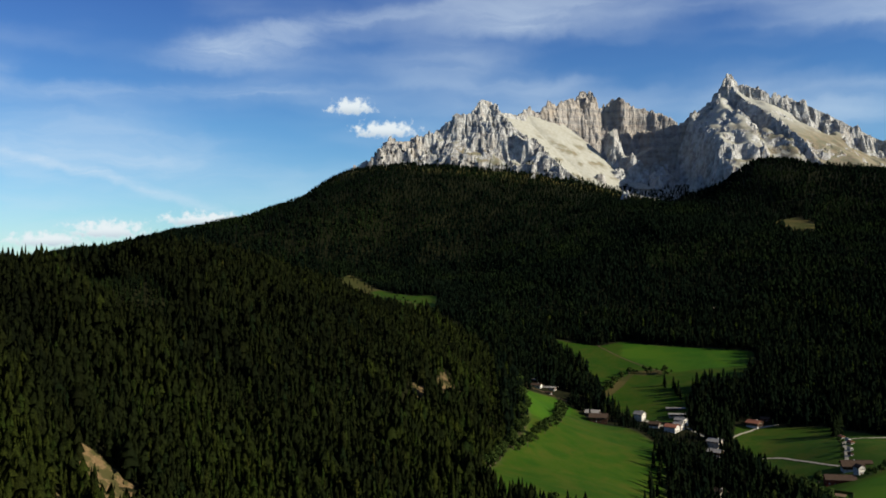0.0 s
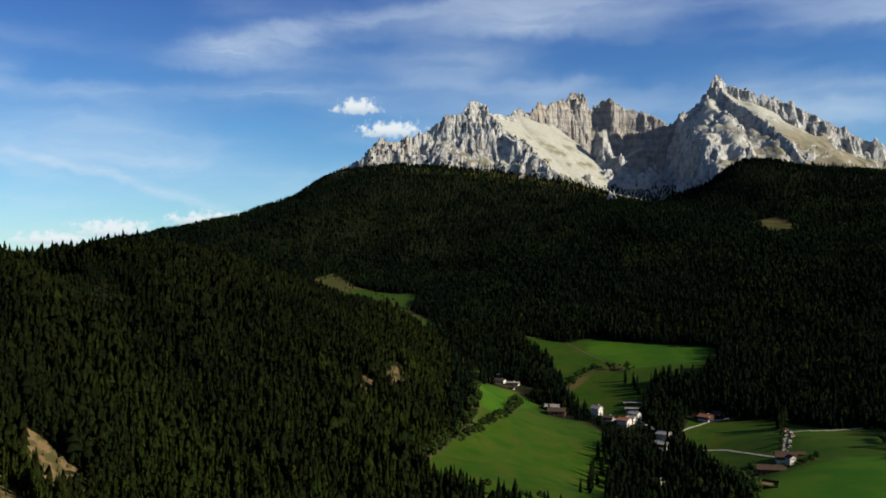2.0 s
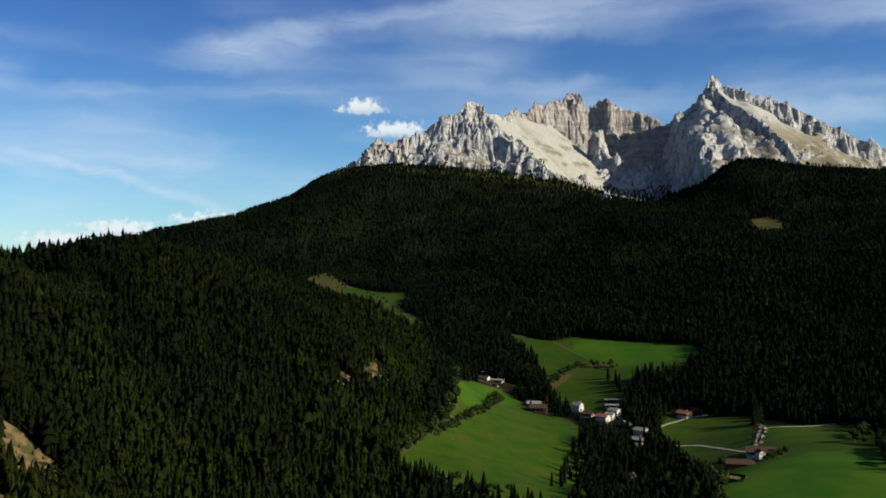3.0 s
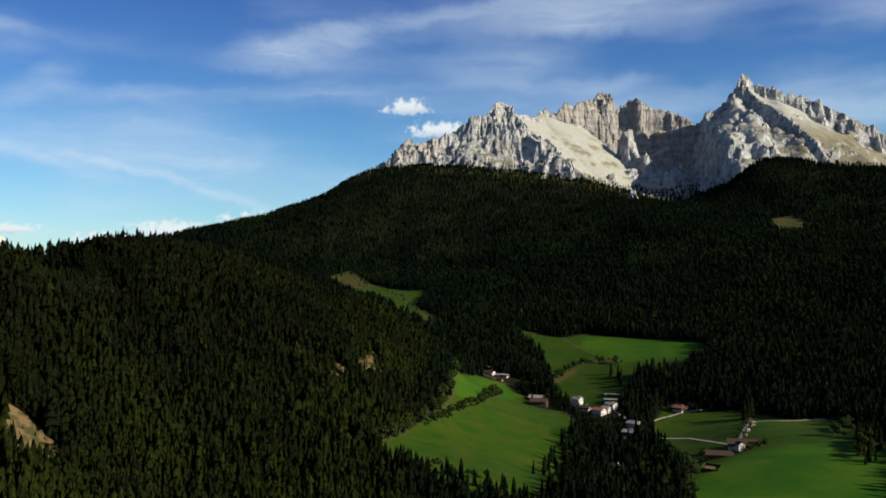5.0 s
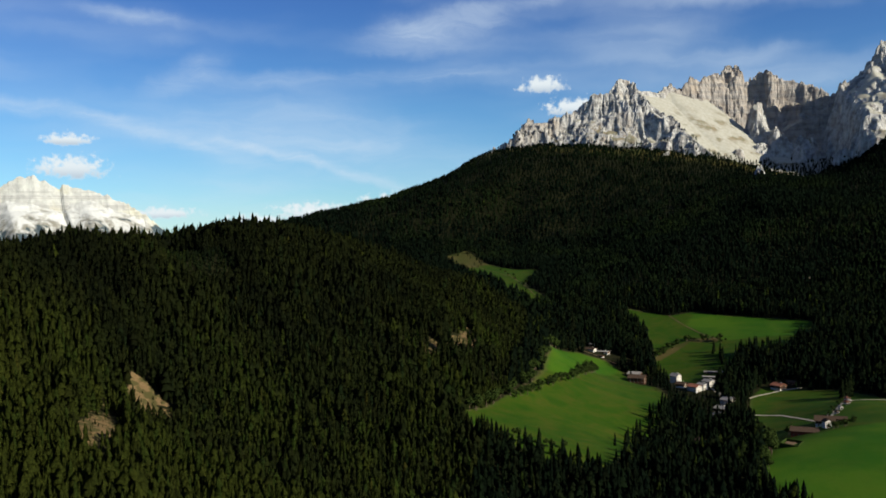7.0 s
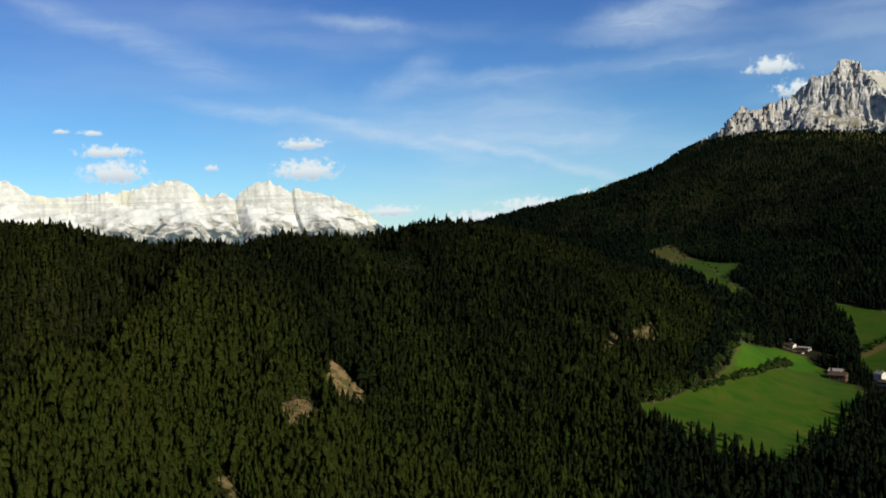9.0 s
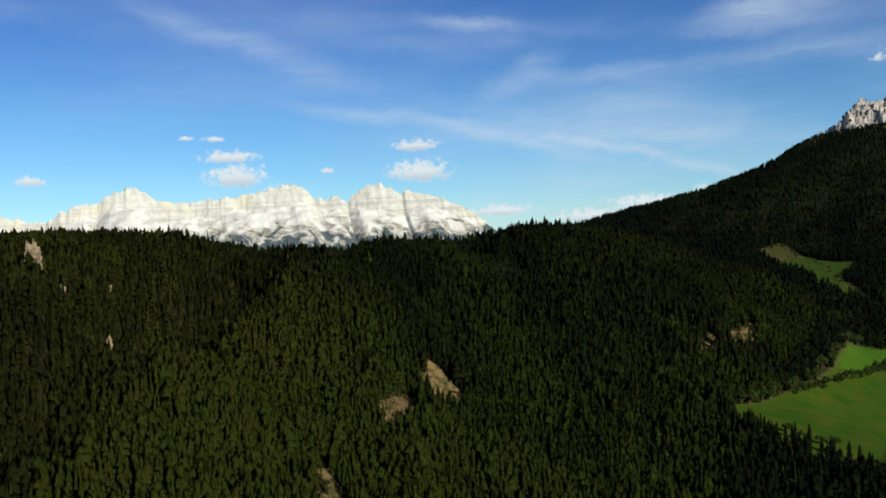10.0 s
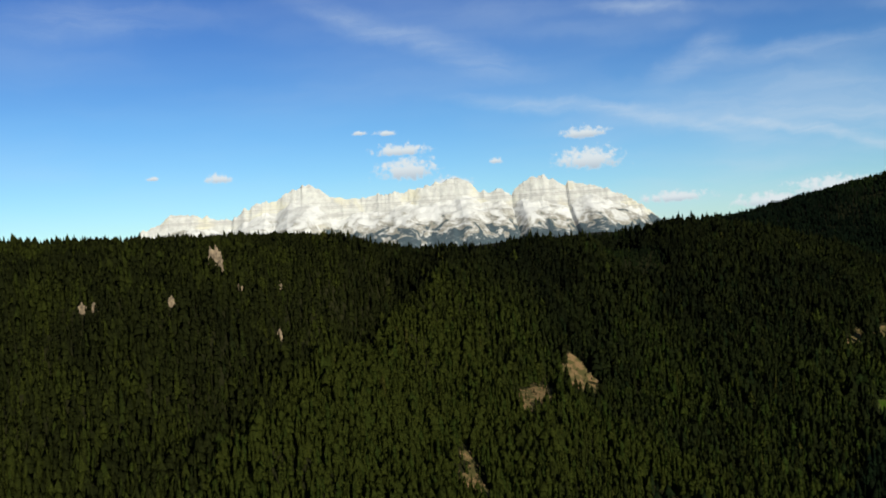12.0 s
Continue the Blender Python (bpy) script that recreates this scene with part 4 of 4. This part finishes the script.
# the far slope up to the rocks
for name, y0, y1, gap, x0, x1 in (("slope_forest", 1180, 1900, 7.2, -780, 1150), ("upper_forest", 1900, 2900, 9.4, -900, 1500)):
    x, y = scatter(x0, x1, y0, y1, gap)
    keep = wooded(x, y) & ~((x > 60) & (x < 620) & (y < 1420)) & (np.max([inside(p, x, y) for p in HEATH], axis=0) + 16 * ripple(x / 13, y / 13, 95) < 2) & (y > 1180 - 0.45 * np.minimum(x, 0))
    x, y = x[keep], y[keep]
    edge = 10 * ripple(x / 40, y / 40, 61)
    rock = crags_height(x, y)
    keep = (rock < lay(x, y) + edge + 4 + 10 * (y < 2790) + 70 * np.clip(ripple(x / 45, y / 30, 62) + 0.15, 0, 1) * ((x > -150) & (x < 400) & (y < 2780))) & (y < 2890 - 0.12 * np.abs(x - 500) + 6 * edge)
    x, y, rock = x[keep], y[keep], rock[keep]
    tall = rng.uniform(9, 18, len(x)) * np.clip(1.15 - (y - 1900) / 1800, 0.62, 1.0) * (1 + 0.25 * ripple(x / 35, y / 35, 26))
    stands = ripple(x / 150, y / 150, 24) + 0.7 * ripple(x / 45, y / 45, 25)
    plant(name, x, y, tall, FAR_FORMS, species(len(x), 0.06, 0.11) + 0.42 * np.clip(stands, -0.3, 1) - 0.10 * np.clip((x - 300) / 400, 0, 1), species(len(x), 0.12, 0.12), "dark conifer forest covering the mountain's lower slope", np.maximum(grade(x, y), np.where(y > 2450, rock, -999)))


# ---- houses, roads and single trees ----
def part(name, bm, mat, parent, label=""):
    """One mesh object under a thing or under a part."""
    me = bpy.data.meshes.new(name)
    bm.normal_update()
    bm.to_mesh(me)
    bm.free()
    me.materials.append(mat)
    ob = new(name, me)
    ob.parent = parent
    if label:
        tagged(ob, label)
    return ob


def box(x0, x1, y0, y1, z0, z1, bevel=0.0):
    bm = bmesh.new()
    bmesh.ops.create_cube(bm, size=1.0)
    for v in bm.verts:
        v.co = Vector(((x0 + x1) / 2 + v.co.x * (x1 - x0), (y0 + y1) / 2 + v.co.y * (y1 - y0), (z0 + z1) / 2 + v.co.z * (z1 - z0)))
    if bevel:
        bmesh.ops.bevel(bm, geom=bm.edges[:], offset=bevel, segments=1, affect="EDGES")
    return bm


def prism(outline, y0, y1):
    """A solid with that outline in x and z, from y0 to y1."""
    bm = bmesh.new()
    a = [bm.verts.new((x, y0, z)) for x, z in outline]
    b = [bm.verts.new((x, y1, z)) for x, z in outline]
    bm.faces.new(a)
    bm.faces.new(b[::-1])
    for i in range(len(a)):
        j = (i + 1) % len(a)
        bm.faces.new((a[i], b[i], b[j], a[j]))
    bmesh.ops.recalc_face_normals(bm, faces=bm.faces[:])
    return bm


def level(x, y):
    return float(grade(np.array([x]), np.array([y]))[0])


def house(name, place, turn, size, mats, label, category="house", pitch=0.42, storeys=2, timber_top=True, balcony=False, chimney=True, over=1.0):
    """A gabled house; the ridge runs along its own y. size: width, length, height of the eaves. mats: base, upper wall, roof."""
    w, l, h = size
    hw, hl = w / 2, l / 2
    base_mat, upper_mat, roof_mat = mats
    ob = new(name)
    corners = [level(place[0] + dx, place[1] + dy) for dx in (-hw, hw) for dy in (-hl, hl)]
    ob.matrix_world = pose(place[0], place[1], min(corners) + 0.3, 0, 0, turn)
    split = h * (0.5 if timber_top else 0.98)
    part("wall", prism([(-hw, -4), (hw, -4), (hw, split), (-hw, split)], -hl, hl), base_mat, ob, "rendered ground floor wall")
    rise = hw * pitch
    part("upper_wall", prism([(-hw - 0.06, split), (hw + 0.06, split), (hw + 0.06, h), (0, h + rise), (-hw - 0.06, h)], -hl - 0.06, hl + 0.06), upper_mat, ob, "upper wall with gables")
    for side in (-1, 1):
        eave = hw + over
        z_eave = h - over * pitch
        slab = [(0, h + rise + 0.05), (side * eave, z_eave + 0.05), (side * eave, z_eave + 0.35), (0, h + rise + 0.37)]
        part("roof", prism(slab, -hl - over, hl + over), roof_mat, ob)
    part("ridge_cap", box(-0.25, 0.25, -hl - over, hl + over, h + rise + 0.28, h + rise + 0.48), roof_mat, ob)
    if chimney:
        stack = part("chimney", box(hw * 0.35 - 0.4, hw * 0.35 + 0.4, -l * 0.15 - 0.4, -l * 0.15 + 0.4, h, h + rise + 1.1), PLASTER, ob, "rendered chimney stack")
        part("chimney_cap", box(hw * 0.35 - 0.5, hw * 0.35 + 0.5, -l * 0.15 - 0.5, -l * 0.15 + 0.5, h + rise + 1.1, h + rise + 1.25), SHINGLE, stack)
    rows = [h * (0.22 + 0.5 * k) for k in range(storeys)]
    for z in rows:
        for gable in (-1, 1):
            for k in range(3):
                window(ob, (k - 1) * w * 0.29, gable * (hl + 0.09), z, 0)
        for flank in (-1, 1):
            for k in range(max(2, int(l // 4))):
                window(ob, flank * (hw + 0.09), -hl + l * (k + 0.5) / max(2, int(l // 4)), z, 90)
    part("door", box(-w * 0.12 - 0.5, -w * 0.12 + 0.5, -hl - 0.12, -hl - 0.02, 0, 2.05), TIMBER, ob, "wooden house door")
    if balcony:
        deck = part("balcony", box(-hw * 0.9, hw * 0.9, -hl - 1.2, -hl, split + 0.05, split + 0.2), TIMBER, ob, "wooden gable balcony")
        part("railing", box(-hw * 0.9, hw * 0.9, -hl - 1.2, -hl - 1.12, split + 0.2, split + 1.1), TIMBER, deck)
    return tagged(ob, label, category, "farms and houses of the valley")


def window(ob, x, y, z, turn):
    if turn:
        bm, pane = box(x - 0.05, x + 0.05, y - 0.55, y + 0.55, z, z + 1.3), box(x - 0.07, x + 0.07, y - 0.42, y + 0.42, z + 0.12, z + 1.18)
    else:
        bm, pane = box(x - 0.55, x + 0.55, y - 0.05, y + 0.05, z, z + 1.3), box(x - 0.42, x + 0.42, y - 0.07, y + 0.07, z + 0.12, z + 1.18)
    part("pane", pane, DARK_GLASS, part("window", bm, PLASTER, ob))


FARM, WHITE, CHALET = (PLASTER, TIMBER, SHINGLE), (PLASTER, PLASTER, SHEET), (PLASTER, TIMBER, RED_TILE)
house("farmhouse", (341, 757), 77, (12, 15, 6.2), FARM, "farmhouse with white base and timber gable under a dark shingle roof", balcony=True, over=1.5, pitch=0.5)
house("annex", (339, 740), 14, (6.0, 6.5, 6.2), (PLASTER, PLASTER, SHINGLE), "narrow white gabled annex between farmhouse and barn", timber_top=False, pitch=0.6, over=0.5, chimney=False)
house("barn", (319, 731), 77, (12, 22, 5.6), (RED_TIMBER, RED_TIMBER, SHINGLE), "long reddish timber barn under a brown shingle roof", "barn", storeys=1, chimney=False)
house("wagon_shed", (353, 767), 77, (7, 16, 3.2), FARM, "low dark shed behind the farmhouse", "shed", storeys=1, chimney=False)
house("chalet", (183, 1022), 78, (14, 19, 7.0), (TIMBER, TIMBER, SHINGLE), "dark timber chalet at the meadow's edge", balcony=True)
house("hay_barn", (181, 1046), 70, (11, 15, 6.0), (TIMBER, TIMBER, SHEET), "timber hay barn with a pale sheet roof", "barn", storeys=1, chimney=False)
house("white_house", (228, 1018), 46, (8.5, 10, 8.0), WHITE, "tall white rendered house with a pale roof", pitch=0.6, timber_top=False)
house("village_house", (244, 946), 48, (10, 12, 5.8), (PLASTER, PLASTER, RED_TILE), "white village house under a red tiled roof", timber_top=False)
house("village_house", (262, 976), 40, (9, 11, 6.0), WHITE, "white village house under a pale sheet roof", timber_top=False)
house("village_house", (231, 965), 60, (8, 10, 5.0), FARM, "small village house with a timber gable")
house("chalet", (336, 966), 40, (10, 13, 5.6), CHALET, "chalet with a red tiled roof before the dark wood", balcony=True)
house("woodshed", (352, 977), 50, (6, 9, 3.2), (TIMBER, TIMBER, SHINGLE), "small dark woodshed beside the chalet", "shed", storeys=1, chimney=False)
house("village_house", (275, 903), 42, (10, 13, 6.4), (CREAM, CREAM, SHEET), "cream rendered house among tall spruces", timber_top=False)
house("village_house", (265, 872), 50, (9, 12, 5.4), (CREAM, TIMBER, SHEET), "house with a pale roof among tall spruces")
house("sawmill", (268, 1012), 80, (8, 18, 3.4), (CREAM, TIMBER, SHEET), "long low sawmill with a pale flat roof", "shed", pitch=0.15, storeys=1, chimney=False)
house("roadside_house", (126, 1113), 62, (8, 12, 4.0), (PLASTER, PLASTER, SHINGLE), "low white house with a dark roof at the wood's edge", storeys=1, timber_top=False)
house("roadside_house", (141, 1117), 62, (7, 18, 3.4), (PLASTER, TIMBER, SHEET), "long low house with a pale roof at the wood's edge", storeys=1, pitch=0.25)
house("roadside_shed", (138, 1100), 60, (5, 9, 2.6), (PLASTER, TIMBER, SHINGLE), "small low shed with a white wall below the wood", "shed", storeys=1, pitch=0.25, chimney=False, over=0.6)
house("roadside_shed", (125, 1144), 62, (5, 13, 2.6), (TIMBER, TIMBER, SHEET), "low timber shed with a pale roof among spruces", "shed", storeys=1, pitch=0.2, chimney=False, over=0.6)
house("village_house", (253, 953), 44, (7, 9, 5.6), WHITE, "narrow white village house beside the road", timber_top=False)
house("timber_yard_shed", (273, 1038), 82, (6, 20, 2.8), (TIMBER, TIMBER, SHEET), "long open timber shed with a pale flat roof", "shed", pitch=0.12, storeys=1, chimney=False)
house("village_house", (259, 852), 46, (7, 8, 3.6), (CREAM, CREAM, SHEET), "low cream house by the road among spruces", storeys=1, timber_top=False, chimney=False)
house("glade_hut", (-11, 1415), 60, (8, 14, 3.6), (PLASTER, TIMBER, SHEET), "low white hut with a pale sheet roof in the upper glade", "hut", storeys=1, chimney=False)
house("forest_house", (236, 772), 30, (8, 10, 5.6), (CREAM, CREAM, SHINGLE), "cream house half hidden by spruces", timber_top=False)
house("forest_house", (262, 700), 30, (8, 9, 5.0), (PLASTER, TIMBER, SHINGLE), "white house half hidden by spruces")
for spot, wide, long, mats in (((384, 856), 3, 4, WHITE), ((378, 838), 4, 5, (CREAM, TIMBER, RED_TILE)), ((368, 818), 3, 4, WHITE), ((361, 802), 3, 4, FARM), ((387, 876), 4, 5, CHALET)):
    house("lane_hut", spot, 15, (wide, long, 2.3), mats, "small hut beside the farm lane", "hut", storeys=1, chimney=False, over=0.4)


def road(name, line, wide, label, mat=None):
    """A strip of gravel laid along the ground."""
    p = [Vector((*q, 0)) for q in line]
    dense = []
    for a, b in zip(p, p[1:]):
        n = max(1, int((b - a).length / 3))
        dense += [a.lerp(b, i / n) for i in range(n)]
    dense.append(p[-1])
    for _ in range(4):
        dense = [dense[0]] + [(dense[i - 1] + dense[i] * 2 + dense[i + 1]) / 4 for i in range(1, len(dense) - 1)] + [dense[-1]]
    x, y = np.zeros((len(dense), 3)), np.zeros((len(dense), 3))
    for i, q in enumerate(dense):
        d = dense[min(i + 1, len(dense) - 1)] - dense[max(i - 1, 0)]
        s = Vector((-d.y, d.x, 0)).normalized() * wide / 2 * (1 + 0.12 * math.sin(i * 1.7))
        for k in (-1, 0, 1):
            x[i, k + 1], y[i, k + 1] = q.x + s.x * k, q.y + s.y * k
    z = grade(x, y) + 0.30
    z[:, 1] += 0.06
    return tagged(sheet(name, x, y, z, mat or GRAVEL), label, "road", kind="structure")


road("road_farm", [(283, 872), (300, 868), (320, 850), (334, 800), (340, 778)], 3.0, "pale gravel lane across the meadow to the farm")
road("road_chalet", [(296, 925), (312, 943), (337, 960), (360, 962)], 3.0, "pale gravel lane to the chalet")
road("road_east", [(352, 790), (362, 812), (377, 850), (392, 868), (425, 862), (475, 860)], 3.2, "pale gravel lane climbing to the forest")
road("road_village", [(232, 1012), (238, 985), (240, 958), (262, 962), (274, 925), (268, 890), (258, 850)], 4.5, "pale village road between the houses")
road("road_upper", [(440, 1436), (478, 1443), (520, 1450)], 5.0, "pale forest road cut into the slope")
road("road_hut", [(110, 1102), (135, 1100), (160, 1085), (172, 1060), (190, 1034), (214, 1015)], 1.4, "trodden brown path along the meadow's upper edge", SOIL)
road("track_fence", [(236, 1300), (255, 1250), (280, 1195), (292, 1172)], 1.3, "dark strip of rough earth between two meadows", SOIL)
road("road_glade", [(-120, 1690), (-80, 1640), (-30, 1560), (10, 1450), (30, 1390)], 1.4, "trodden brown track through the upper glade", SOIL)


def spruce_tree(seed):
    """A single spruce, one metre high: tapered trunk and a crown of drooping branch fans."""
    ob = new("spruce_tree")
    bm = bmesh.new()
    bmesh.ops.create_cone(bm, cap_ends=True, segments=7, radius1=0.018, radius2=0.003, depth=0.96)
    bmesh.ops.translate(bm, verts=bm.verts, vec=(0, 0, 0.47))
    part("trunk", bm, BARK, ob)
    fv, ff = spruce_form(9, 10, 0.135 + 0.012 * seed, 300 + seed, 0.72)
    crown = solid("crown", fv, ff, NEEDLES, True, bough_normals(fv), tint=np.full(len(fv), 0.10 + 0.10 * seed), warm=np.full(len(fv), 0.1 + 0.1 * seed))
    crown.parent = ob
    return tagged(ob, "tall dark green spruce at the edge of a meadow", "tree", "single spruces")


def broadleaf_tree(seed):
    """A broadleaf tree ten metres high: trunk, limbs and a crown of leaf clumps with gaps."""
    r = random.Random(seed)
    ob = new("broadleaf_tree")
    bm = bmesh.new()
    bmesh.ops.create_cone(bm, cap_ends=True, segments=8, radius1=0.30, radius2=0.12, depth=5.0)
    bmesh.ops.translate(bm, verts=bm.verts, vec=(0, 0, 2.3))
    part("trunk", bm, BARK, ob)
    lumps = []
    for k in range(6):
        a, up = k * 1.05 + r.uniform(-0.3, 0.3), r.uniform(0.5, 1.1)
        tip = Vector((math.cos(a) * 2.1, math.sin(a) * 2.1, 4.0 + 2.6 * up))
        bm = bmesh.new()
        bmesh.ops.create_cone(bm, cap_ends=True, segments=5, radius1=0.12, radius2=0.03, depth=1.0)
        root = Vector((0, 0, 3.0 + 0.25 * k))
        way = tip - root
        m = Matrix.Translation((root + tip) / 2) @ way.to_track_quat("Z", "Y").to_matrix().to_4x4() @ Matrix.Diagonal((1, 1, way.length, 1))
        bmesh.ops.transform(bm, matrix=m, verts=bm.verts)
        part("limb", bm, BARK, ob)
        lumps.append((tip, r.uniform(1.3, 2.0)))
    lumps += [(Vector((r.uniform(-0.8, 0.8), r.uniform(-0.8, 0.8), 8.0)), 1.8), (Vector((0, 0, 6.2)), 2.2)]
    bm = bmesh.new()
    for c, size in lumps:
        for _ in range(52):
            d = Vector((r.gauss(0, 1), r.gauss(0, 1), r.gauss(0, 1))).normalized()
            p = c + d * size * r.uniform(0.6, 1.08)
            n = (d + Vector((r.uniform(-0.5, 0.5), r.uniform(-0.5, 0.5), r.uniform(0, 0.6)))).normalized()
            s, q = n.orthogonal().normalized(), r.uniform(0.32, 0.62)
            s = Matrix.Rotation(r.uniform(0, 6.28), 3, n) @ s
            o = n.cross(s)
            bm.faces.new([bm.verts.new(p + q * v) for v in (s, 0.8 * o, -s * 0.9, -o)])
    part("crown", bm, LEAVES, ob)
    return tagged(ob, "rounded green broadleaf tree in a hedgerow", "tree", "hedgerow trees")


pick = random.Random(5)
spruces, broadleaves = [spruce_tree(k) for k in range(4)], [broadleaf_tree(40 + k) for k in range(3)]


def stand(made, x, y, tall, first=[]):
    """The first of each kind is moved into place, the rest are copies."""
    m = pose(x, y, level(x, y) - 0.25, 0, 0, pick.uniform(0, 360)) @ Matrix.Diagonal((tall, tall, tall, 1))
    if made not in first:
        first.append(made)
        made.matrix_world = m
        return made
    c = copy_thing(made, m)
    c.matrix_basis = m
    return c


def row(line, gap, kinds, low, high, spread):
    for (ax, ay), (bx, by) in zip(line, line[1:]):
        n = max(1, int(math.hypot(bx - ax, by - ay) / gap))
        for i in range(n):
            t = (i + pick.uniform(0, 0.8)) / n
            stand(pick.choice(kinds), ax + t * (bx - ax) + pick.uniform(-spread, spread), ay + t * (by - ay) + pick.uniform(-spread, spread), pick.uniform(low, high))


# the hedge that parts the two lower meadows, the scrub between the upper ones, and trees round the farms
row([(62, 742), (88, 798), (112, 850), (128, 930)], 4.5, broadleaves, 0.45, 1.15, 3.5)
row([(122, 895), (128, 930), (134, 968)], 4.0, broadleaves, 0.8, 1.6, 3.0)
row([(30, 668), (52, 726), (73, 790), (83, 846), (84, 900), (84, 960), (86, 1036)], 8.0, broadleaves, 0.9, 1.7, 3.5)
row([(205, 1118), (235, 1158), (258, 1184), (288, 1170), (300, 1150)], 3.4, broadleaves, 0.35, 1.1, 5.0)
row([(428, 700), (418, 672), (440, 730), (432, 760), (458, 800)], 6.0, broadleaves, 0.6, 1.4, 6.0)
row([(336, 724), (346, 728), (357, 735), (363, 746)], 2.8, broadleaves, 0.45, 0.85, 2.5)
row([(308, 742), (310, 750), (311, 756)], 4.0, broadleaves, 0.8, 1.1, 1.0)
row([(352, 800), (366, 830), (384, 875)], 9.0, broadleaves, 0.35, 0.6, 2.5)
row([(150, 1090), (172, 1066), (182, 1050)], 7.0, broadleaves, 0.3, 0.6, 2.0)
row([(72, 640), (100, 628), (125, 634)], 7.0, broadleaves, 0.5, 0.9, 3.0)
row([(268, 610), (272, 640), (284, 690), (288, 740), (288, 790)], 5.0, broadleaves, 0.8, 1.6, 4.5)
row([(195, 700), (205, 760), (222, 840), (232, 900)], 8.0, broadleaves, 0.6, 1.0, 4.0)
row([(384, 886), (391, 893), (398, 897)], 4.0, spruces, 21, 26, 1.0)
row([(420, 655), (426, 690), (440, 725), (452, 765)], 5.0, spruces, 9, 17, 7.0)
row([(436, 690), (452, 730), (462, 780)], 5.0, spruces, 9, 17, 7.0)
row([(397, 1236), (399, 1238)], 4.0, spruces, 15, 16, 0.5)
row([(206, 1110), (196, 1075), (206, 1040), (222, 1030)], 7.0, spruces, 9, 14, 3.0)
row([(282, 1118), (292, 1060), (286, 1015)], 8.0, spruces, 10, 17, 5.0)
row([(160, 700), (176, 752), (192, 802), (212, 872)], 8.0, spruces, 11, 17, 4.0)
row([(45, 628), (80, 622), (112, 618), (150, 600)], 7.0, spruces, 12, 18, 5.0)
row([(262, 560), (258, 620), (282, 700), (284, 800), (283, 870)], 7.0, spruces, 11, 18, 4.0)
row([(-172, 1768), (-150, 1800), (-100, 1720), (-128, 1650)], 11.0, spruces, 6, 15, 12.0)
row([(-60, 1640), (-20, 1560), (0, 1480), (20, 1400)], 24.0, broadleaves, 0.5, 1.0, 14.0)

# the fenced kitchen garden by the barn
garden = new("garden_plot")
garden.matrix_world = pose(300, 684, level(300, 684) + 0.35, 4, -3, 65) @ Matrix.Diagonal((1.25, 1.25, 1.15, 1))
part("bed", box(-5.5, 5.5, -4.5, 4.5, -0.6, 0.12), SOIL, garden, "dug brown earth bed")
for x0, x1, y0, y1 in ((-6.6, 6.6, -6.0, -5.0), (-6.6, 6.6, 5.0, 6.0), (-7.0, -6.0, -6, 6), (6.0, 7.0, -6, 6)):
    part("hedge", box(x0, x1, y0, y1, -1.5, 2.0, 0.3), LEAVES, garden, "clipped green hedge")
tagged(garden, "brown kitchen garden enclosed by a low hedge", "garden")


def outcrop(place, wide, high, turn):
    """A bare crag that stands out of the wood."""
    bm = bmesh.new()
    bmesh.ops.create_icosphere(bm, subdivisions=4, radius=1.0)
    for v in bm.verts:
        p = v.co.copy()
        q = p * 1.7 + Vector((place[0], place[1], 0))
        push = 1 + 0.55 * noise.noise(q) + 0.45 * noise.noise(q * 2.3) + 0.30 * noise.noise(q * 5)
        v.co = Vector((p.x * wide * push, p.y * wide * 0.6 * push, p.z * high * push))
    me = bpy.data.meshes.new("rock_outcrop")
    bm.to_mesh(me)
    bm.free()
    me.materials.append(CRAG)
    ob = new("rock_outcrop", me)
    ob.matrix_world = pose(place[0], place[1], level(*place) + high * 0.35, 0, 0, turn)
    return tagged(ob, "pale weathered crag standing out of the wooded hillside", "rock", "crags")


CRAG = rock_material("crag", (0.1920, 0.1480, 0.0920), (0.0760, 0.0600, 0.0400), (0.1600, 0.1040, 0.0560), (0.1360, 0.1040, 0.0640), 6.0)
for spot, wide, high in (((-350, 253), 5.5, 15), ((-343, 250), 3.0, 8), ((-322, 291), 1.8, 4.5), ((-331, 261), 1.8, 4.5), ((-364, 327), 2.0, 5.0), ((-292, 174), 2.0, 4.5), ((-303, 122), 1.8, 4), ((-306, 115), 2.4, 4.5)):
    outcrop(spot, wide, high, 35)
